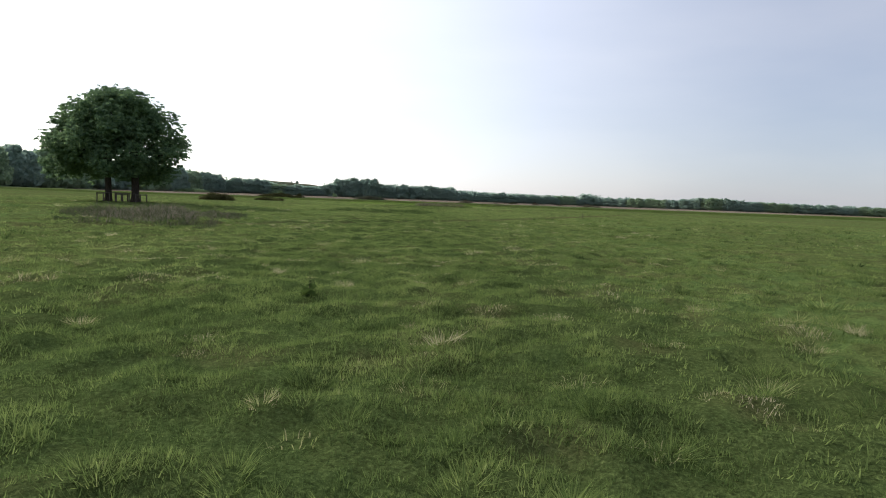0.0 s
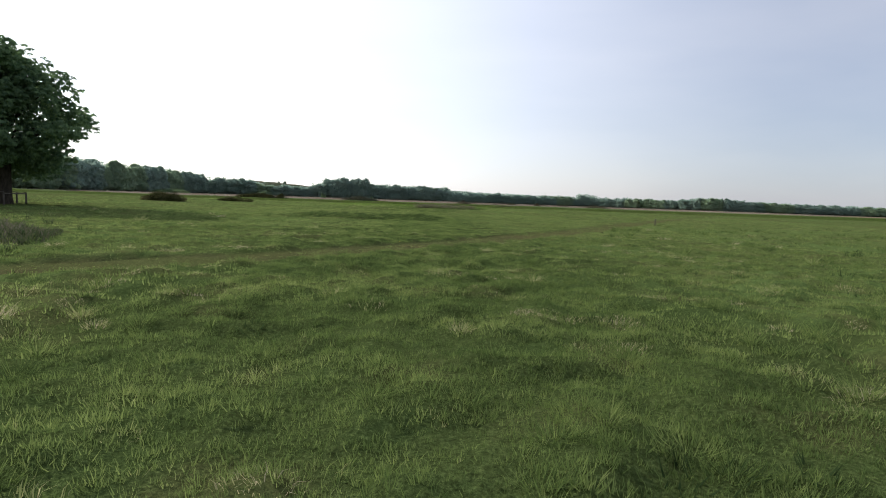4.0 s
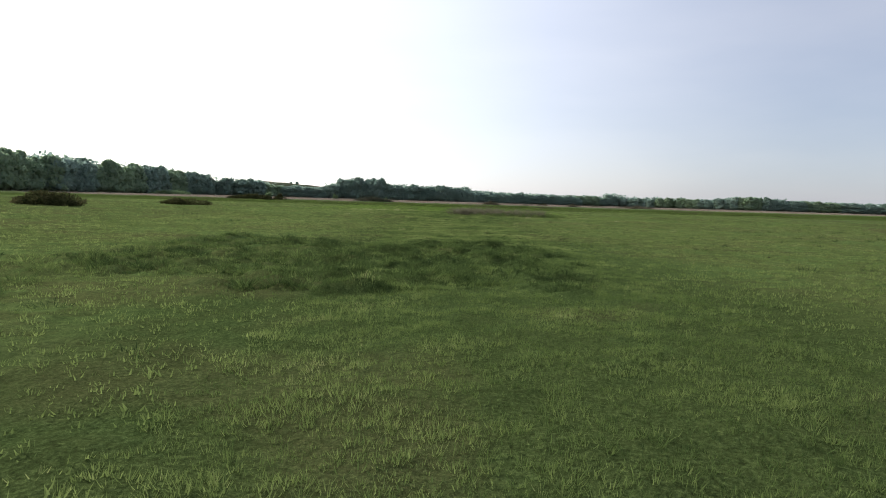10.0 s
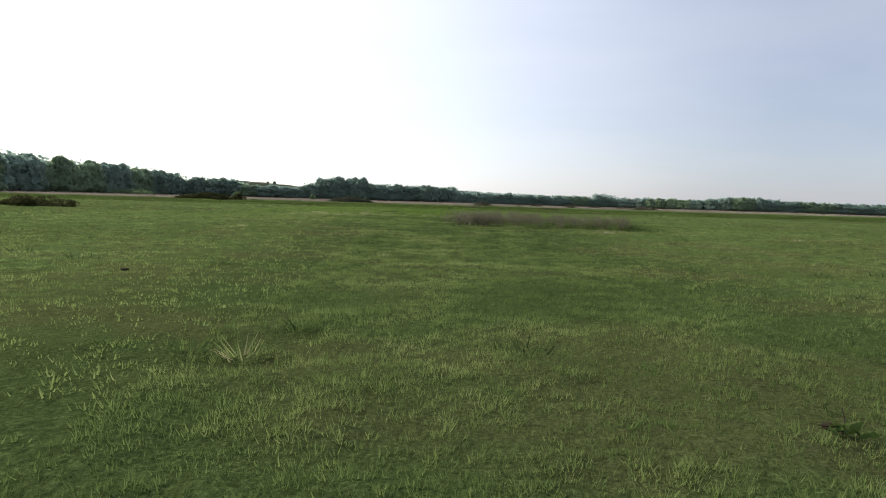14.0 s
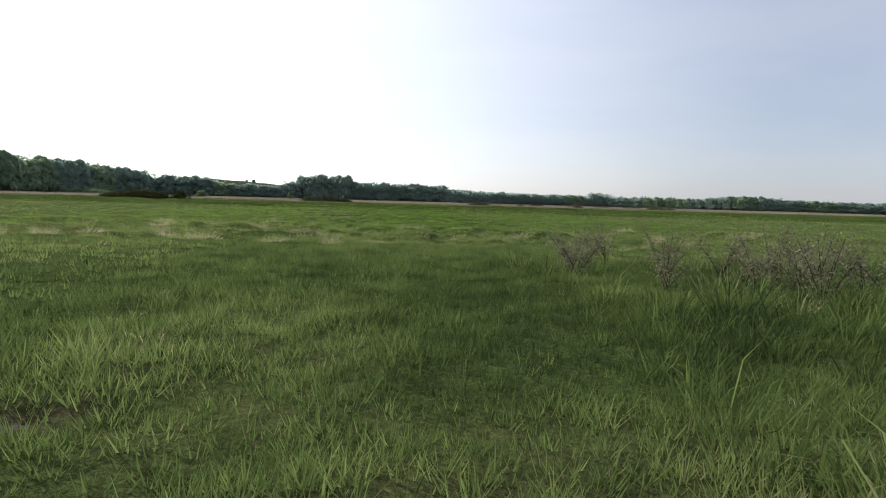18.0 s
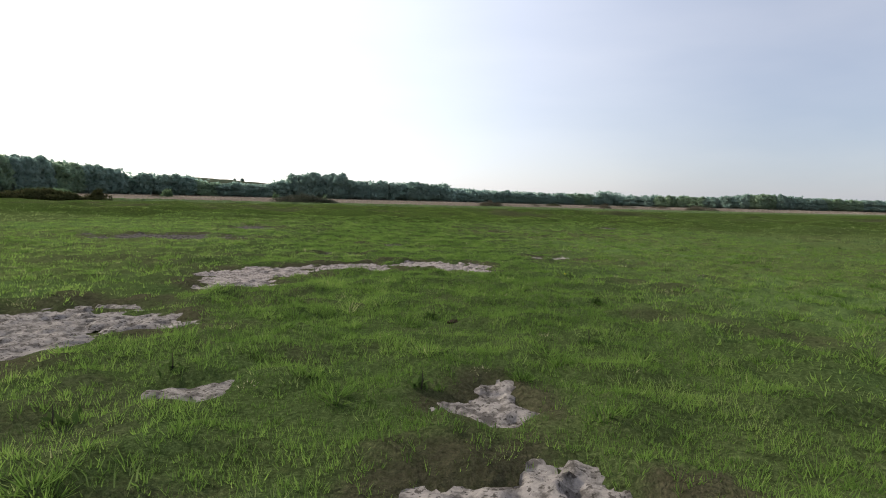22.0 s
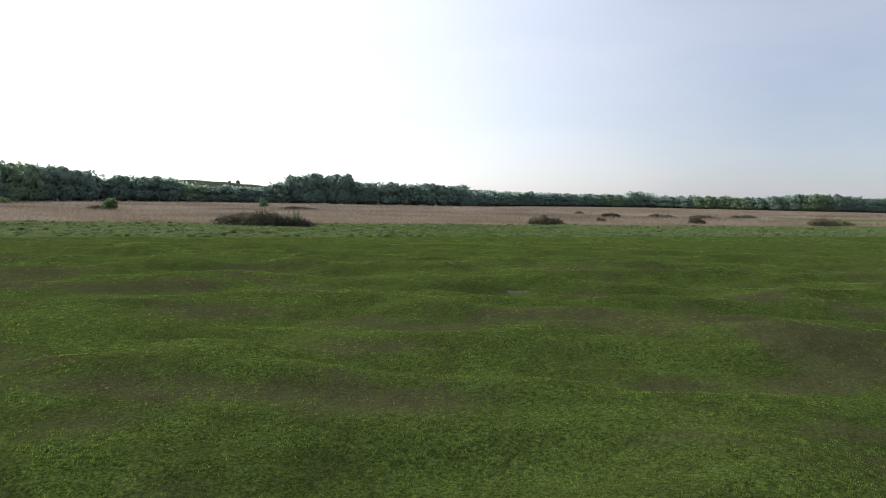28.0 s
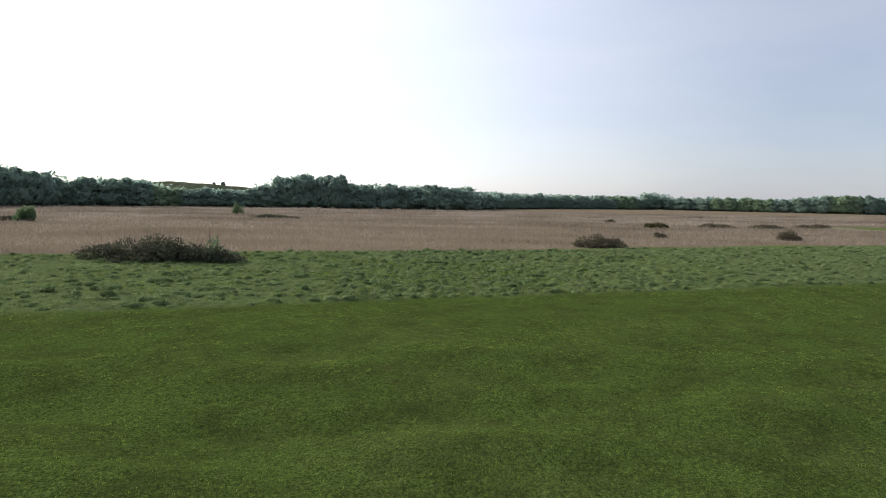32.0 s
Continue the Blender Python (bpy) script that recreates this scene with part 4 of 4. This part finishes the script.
# ---- fence under the trees ----
def rail_fence(x0, x1, y0, y1, h, bays):
    fence = tagged(new("rail_fence"), "low weathered wooden rail fence round a tree trunk", "fence")
    fence.location = (x0, y0, float(ground_z((x0 + x1) / 2, (y0 + y1) / 2)))
    w, d = x1 - x0, y1 - y0

    def box(name, cx, cy, cz, sx, sy, sz):
        bm = bmesh.new()
        bmesh.ops.create_cube(bm, size=1, matrix=Matrix.Translation((cx, cy, cz)) @ Matrix.Diagonal((sx, sy, sz, 1)))
        bmesh.ops.bevel(bm, geom=bm.edges[:], offset=0.012, segments=1, affect="EDGES")
        part(name, bm, GREYWOOD, fence)

    for i in range(bays + 1):
        for yy in (0, d):
            box("post", w * i / bays, yy, h / 2 - 0.1, 0.09, 0.09, h + 0.2)
    for yy in (0, d):
        for i in range(bays):
            box("rail", w * (i + 0.5) / bays, yy, h + 0.035, w / bays, 0.13, 0.05)
    for xx in (0, w):
        box("rail", xx, d / 2, h - 0.06, 0.06, d - 0.13, 0.08)
    return fence


rail_fence(-35.35, -33.5, 62.3, 64.3, 0.78, 3)
rail_fence(-33.3, -31.4, 62.0, 64.0, 0.78, 3)


# ---- bushes ----
def bush(name, x, y, w, d, h, mat, label, seed, n=700, size=0.16, stems=9):
    """A low wide bush: woody stems and a ragged cover of small leaves or twigs."""
    r = np.random.default_rng(seed)
    ob = tagged(new(name), label, "bush")
    ob.location = (x, y, float(ground_z(x, y)))
    lobes = []
    for i in range(max(9, int(w * 3))):
        a, q = r.uniform(0, 2 * math.pi), math.sqrt(r.random())
        lift = (1 - 0.6 * q * q) * r.uniform(0.6, 1.05)
        lobes.append(((math.cos(a) * q * w * 0.42, math.sin(a) * q * d * 0.42, h * lift * 0.42), (w * 0.1 + 0.3, d * 0.1 + 0.3, h * lift * 0.52)))
    p, o = crown_points(lobes, int(n * 1.8), r, 0.45)
    p[:, 2] = np.abs(p[:, 2])
    o[:, 2] += 0.8
    put("foliage", mesh_from("foliage", *leaves(p, size * 1.15, r, -0.2, 0.6, o * 0.5), mat), ob)
    for i in range(stems):
        c = lobes[r.integers(len(lobes))][0]
        base = (c[0] * 0.8, c[1] * 0.8, -0.05)
        tip = (c[0] + r.normal(0, 0.15), c[1] + r.normal(0, 0.15), h * r.uniform(0.7, 0.97))
        put("stem", mesh_from("stem", *tube(limb_path(base, tip, 0.05, 4), [0.022, 0.018, 0.012, 0.005], 5), BARK), ob)
    return ob


bush("bramble_bush", -36.9, 94.7, 6.2, 3.5, 1.45, SCRUB, "dark green bramble bush on the open meadow", 21, 2600, 0.17)
bush("bramble_bush", -33.5, 110.5, 5.4, 3.0, 1.0, SCRUB, "low dark bramble bush on the open meadow", 22, 1600, 0.15)
bush("thorn_hedge", -57.5, 195.0, 13.5, 4, 1.7, SCRUB, "long dark thorn thicket at the edge of the reeds", 23, 7000, 0.24, 16)
bush("thorn_bush", -50.6, 196.5, 3.2, 3.0, 2.1, SCRUB, "dark green thorn bush beside a long thicket", 24, 1300, 0.2)
bush("thorn_hedge", -31.8, 233.0, 13.5, 4.0, 2.4, HEDGE, "dark grey-green thicket at the edge of the reeds", 25, 7500, 0.17, 18)
bush("willow_sapling", -27.8, 233.2, 1.3, 1.3, 2.6, WILLOW, "small bright green willow sapling in a thicket", 26, 420, 0.16)
bush("thorn_bush", 6.9, 253.9, 6.8, 3.0, 1.65, BROWN, "rounded dark brown thorn bush in the reeds", 27, 3200, 0.17, 14)
bush("thorn_bush", 66.0, 273.5, 10.0, 4.0, 1.9, BROWN, "long low brown thorn bush at the edge of the reeds", 40, 2200, 0.2)
bush("thorn_bush", 39.7, 272.9, 3.6, 2.6, 1.8, BROWN, "rounded brown thorn bush in pale reeds", 28, 1400, 0.18)
bush("thorn_bush", 33.2, 307.5, 5.2, 3.0, 1.7, SCRUB, "dark green bush in the pale reeds", 29, 1400, 0.22)
bush("thorn_bush", 48.4, 313.2, 9.0, 3.0, 1.2, BROWN, "low dark brown thicket in pale reeds", 30, 1500, 0.22)
bush("thorn_bush", 60.0, 314.0, 8.0, 3.0, 1.1, BROWN, "low dark brown thicket in pale reeds", 31, 1400, 0.22)
bush("thorn_bush", 73.5, 319.0, 9.0, 3.0, 1.3, BROWN, "low brown thicket beside a green strip", 32, 1400, 0.22)
bush("thorn_bush", 22.0, 275.0, 1.8, 1.5, 1.3, BROWN, "small brown thorn bush in the reeds", 33, 420, 0.16)
bush("thorn_bush", -51.0, 326.0, 13, 3.5, 1.2, HEDGE, "low brown thicket in the reed field", 34, 1700, 0.24)
bush("thorn_bush", 32.0, 335.0, 3.0, 2.0, 1.1, BROWN, "small brown thicket in the reed field", 35, 420, 0.24)
bush("willow_bush", -85.0, 292.0, 3.8, 3.5, 3.7, WILLOW, "pale green willow bush in the reed field", 36, 1700, 0.26)
bush("thorn_bush", -88.5, 292.5, 4.5, 2.5, 1.2, BROWN, "low dark thicket beside a willow bush", 37, 700, 0.24)
bush("willow_bush", -69.8, 355.0, 3.4, 3.0, 4.6, WILLOW, "slender pale willow in the reed field", 38, 800, 0.28)
bush("willow_bush", -146.0, 330.0, 26, 6, 3.2, WILLOW, "row of pale willow bushes before the wood", 39, 3600, 0.4, 20)

# ---- scrub patch before the chestnut trees ----
n = 26000
ang, q = rng.uniform(0, 2 * np.pi, n), np.sqrt(rng.random(n))
u, w = np.cos(ang) * q * 11, np.sin(ang) * q * 4.4
sx = -16.6 - 0.457 * u + 0.89 * w
sy = 37.0 + 0.89 * u + 0.457 * w
ok = (track_mask(sx, sy) < 0.1) & (fbm(sx / 1.3, sy / 1.3, 97) > 0.38 + 0.25 * q ** 2)
sx, sy, q = sx[ok], sy[ok], q[ok]
v, f, t = blades(sx, sy, (0.08 + 0.95 * fbm(sx / 1.1, sy / 1.1, 98, 2) ** 2) * rng.uniform(0.5, 1.3, len(sx)) * (1.1 - 0.5 * q), 0.026, rng.uniform(0.3, 1.6, len(sx)), np.clip(rng.random(len(sx)) * (1.1 - 0.6 * q ** 2), 0, 1))
HEATHER = leaf_material("dry_scrub", [(0.0, (0.05, 0.08, 0.03)), (0.35, (0.1, 0.12, 0.06)), (0.65, (0.15, 0.135, 0.1)), (1.0, (0.3, 0.26, 0.21))], 0.3, 0.6, "tone")
tagged(put("bramble_scrub", mesh_from("bramble_scrub", v, f, HEATHER, {"tone": t})), "grey-brown low scrub before two chestnut trees", "scrub", kind="stuff")


# ---- young shrubs on the rise ----
def sapling(x, y, h, seed):
    r = np.random.default_rng(seed)
    ob = tagged(new("shrub"), "leggy young shrub with small grey-green buds", "shrub", "young shrubs on the rise")
    ob.location = (x, y, float(ground_z(x, y)))
    tips = []
    for i in range(int(r.integers(5, 9))):
        a = r.uniform(0, 6.28)
        reach = r.uniform(0.15, 0.75) * h
        z0 = r.uniform(0, 0.25) * h if i else 0
        tip = (math.cos(a) * reach, math.sin(a) * reach, h * r.uniform(0.65, 1.05))
        path = limb_path((0, 0, z0 - 0.03), tip, 0.06 * h, 5)
        tips += [path[1], path[1].lerp(path[2], 0.5), path[2], path[3], path[4], path[3].lerp(path[4], 0.5), path[2].lerp(path[3], 0.5)]
        put("stem", mesh_from("stem", *tube(path, [0.0045, 0.004, 0.003, 0.0025, 0.0018], 5), BARK), ob)
    c = np.repeat(np.array([list(p) for p in tips]), 12, axis=0)
    c = c + r.normal(0, 0.04, c.shape)
    put("foliage", mesh_from("foliage", *leaves(c, 0.026, r, -0.3, 0.6), SHRUB), ob)


SHRUB = leaf_material("shrub_leaf", [(0.1, (0.1, 0.1, 0.06)), (0.6, (0.2, 0.19, 0.12)), (1.0, (0.36, 0.33, 0.25))], 0.4, 2.0)
spots = [(-5.8, 93.0, 0.62), (-5.05, 93.2, 0.6), (-6.0, 94.9, 0.55), (-5.6, 93.7, 0.5)]
for i in range(84):
    y = random.uniform(92.9, 96.4)
    spots.append((random.uniform(-5.6 + 0.06 * max(0, y - 95), 1.4) if i % 3 else random.uniform(-5.6, -3.2), y, random.uniform(0.35, 0.6)))
for i in range(16):
    y = random.uniform(98.9, 102.5)
    spots.append((random.uniform(-4.4, 1.2), y, random.uniform(0.4, 0.62)))
for i in range(14):
    spots.append((random.uniform(-4.5, -1.6), random.uniform(98.6, 100.2), random.uniform(0.35, 0.55)))
spots += [(-5.1, 100.6, 0.5), (-5.0, 101.2, 0.45)]
for i, (x, y, h) in enumerate(spots):
    sapling(x, y, h, 300 + i)


tussocks("shrub_undergrowth", "dense brown-green rank grass round the young shrubs", -5.6, 2.6, 93.0, 102.0, 20.0, lambda x, y: np.clip(1.6 * vnoise(x / 1.1, y / 1.1, 29) - 0.2, 0, 1), 0.3, 0.007, 0.24, 34, 0.12)


# ---- small things ----
def dung(x, y, r, label="dry dark brown dung pat on the turf"):
    """A lumpy flattened pat."""
    r = r * 0.6
    bm = bmesh.new()
    bmesh.ops.create_icosphere(bm, subdivisions=3, radius=r)
    s = random.uniform(0, 50)
    for v in bm.verts:
        k = 1 + 0.5 * noise.noise(v.co * (1.6 / r) + Vector((s, 0, 0))) + 0.25 * noise.noise(v.co * (4 / r))
        v.co = Vector((v.co.x * k, v.co.y * k * 0.85, v.co.z * k * 0.38))
    me = bpy.data.meshes.new("dung_pat")
    bm.to_mesh(me)
    bm.free()
    me.materials.append(DUNG)
    ob = put("dung_pat", me)
    ob.location = (x, y, float(ground_z(x, y)) + r * 0.2)
    return tagged(ob, label, "dung", "dung pats")


for x, y, r in [(-7.08, 127.15, 0.12), (-2.88, 117.1, 0.1), (-3.0, 115.7, 0.1), (-2.2, 50.83, 0.12), (-3.19, 50.19, 0.1), (-6.38, 50.1, 0.06), (-4.01, 41.2, 0.06),
                (-2.85, 41.0, 0.06), (-1.22, 43.6, 0.06), (4.8, 52.3, 0.1), (-11.04, 80.1, 0.09), (-4.2, 74.6, 0.07), (-3.7, 72.6, 0.06), (-15.8, 82.0, 0.09), (3.7, 61.6, 0.1),
                (3.2, 67.5, 0.08), (-3.9, 74.1, 0.06), (-3.2, 72.3, 0.05), (-5.8, 91.0, 0.1)]:
    dung(x, y, r)
for x, y, r in [(-8.1, 132.4, 0.09), (-8.15, 132.1, 0.08), (-7.65, 132.0, 0.06), (-7.4, 131.65, 0.1), (-7.55, 131.75, 0.06), (-9.75, 131.95, 0.08), (-9.3, 130.6, 0.06)]:
    ob = dung(x, y, r, "crumbled dark brown dung on bare sand")
    ob.location.z += 0.01


def dandelion(x, y):
    ob = tagged(new("dandelion"), "yellow dandelion flower in the grass", "flower", "dandelions")
    ob.location = (x, y, float(ground_z(x, y)))
    put("stalk", mesh_from("stalk", *tube([(0, 0, -0.01), (0.004, 0, 0.05), (0.006, 0.002, 0.1)], [0.003, 0.0025, 0.002], 5), BLADE, {"tone": [0.4] * 15}), ob)
    r = np.random.default_rng(int(abs(x * y * 10)))
    a = np.linspace(0, 12.566, 60)
    out = np.stack([np.cos(a), np.sin(a), 0.5 * np.ones(60)], -1)
    put("flower_head", mesh_from("flower_head", *leaves(np.array((0.006, 0.002, 0.102)) + out * 0.01, 0.02, r, 0, 0.35, out * 3), PETAL), ob)


for x, y in [(-7.66, 114.0), (-7.15, 116.2), (-5.65, 114.4), (-5.04, 130.8), (-4.31, 41.65), (-8.6, 115.2), (-6.2, 117.9)]:
    dandelion(x, y)


def weed(x, y, h, n, seed):
    """A dark dock or thistle plant: a rosette of broad leaves and a dead stalk."""
    r = np.random.default_rng(seed)
    ob = tagged(new("dock_plant"), "dark green dock plant with an upright dead stalk", "weed", "dock plants")
    ob.location = (x, y, float(ground_z(x, y)))
    c = np.stack([r.normal(0, 0.05, n), r.normal(0, 0.05, n), r.uniform(0.01, h * 0.35, n)], -1)
    lv, lf = leaves(c, 0.05 + 0.3 * h, r, -0.6, 0.4)
    for i in range(n):
        put("leaf", mesh_from("leaf", lv[4 * i:4 * i + 4], lf[:1], WEED), ob)
    put("stalk", mesh_from("stalk", *tube([(0, 0, 0), (0.01, 0, h * 0.5), (0.0, 0.015, h)], [0.005, 0.004, 0.002], 5), BARK), ob)


WEED = leaf_material("dock_leaf", [(0.1, (0.03, 0.055, 0.015)), (0.6, (0.07, 0.11, 0.03)), (1.0, (0.11, 0.15, 0.04))], 0.3, 2.0)
for i, (x, y, h) in enumerate([(-3.2, 14.85, 0.42), (-11.9, 99.1, 0.2), (-14.9, 150.4, 0.2), (-4.2, 74.5, 0.14), (-3.7, 72.7, 0.12), (-7.4, 125.0, 0.16), (-8.3, 129.4, 0.14),
                               (-9.2, 125.3, 0.12), (-9.4, 124.3, 0.12), (-5.9, 126.3, 0.14), (-5.2, 128.4, 0.12), (-4.6, 128.6, 0.12), (-7.3, 127.4, 0.12)]):
    weed(x, y, h, 14, 500 + i)

stake = tagged(new("stake"), "short pale wooden stake in the meadow", "post")
stake.location = (12.9, 66.7, float(ground_z(12.9, 66.7)))
bm = bmesh.new()
bmesh.ops.create_cone(bm, segments=8, radius1=0.045, radius2=0.035, depth=0.6, cap_ends=True, matrix=Matrix.Translation((0, 0, 0.2)))
part("shaft", bm, GREYWOOD, stake)
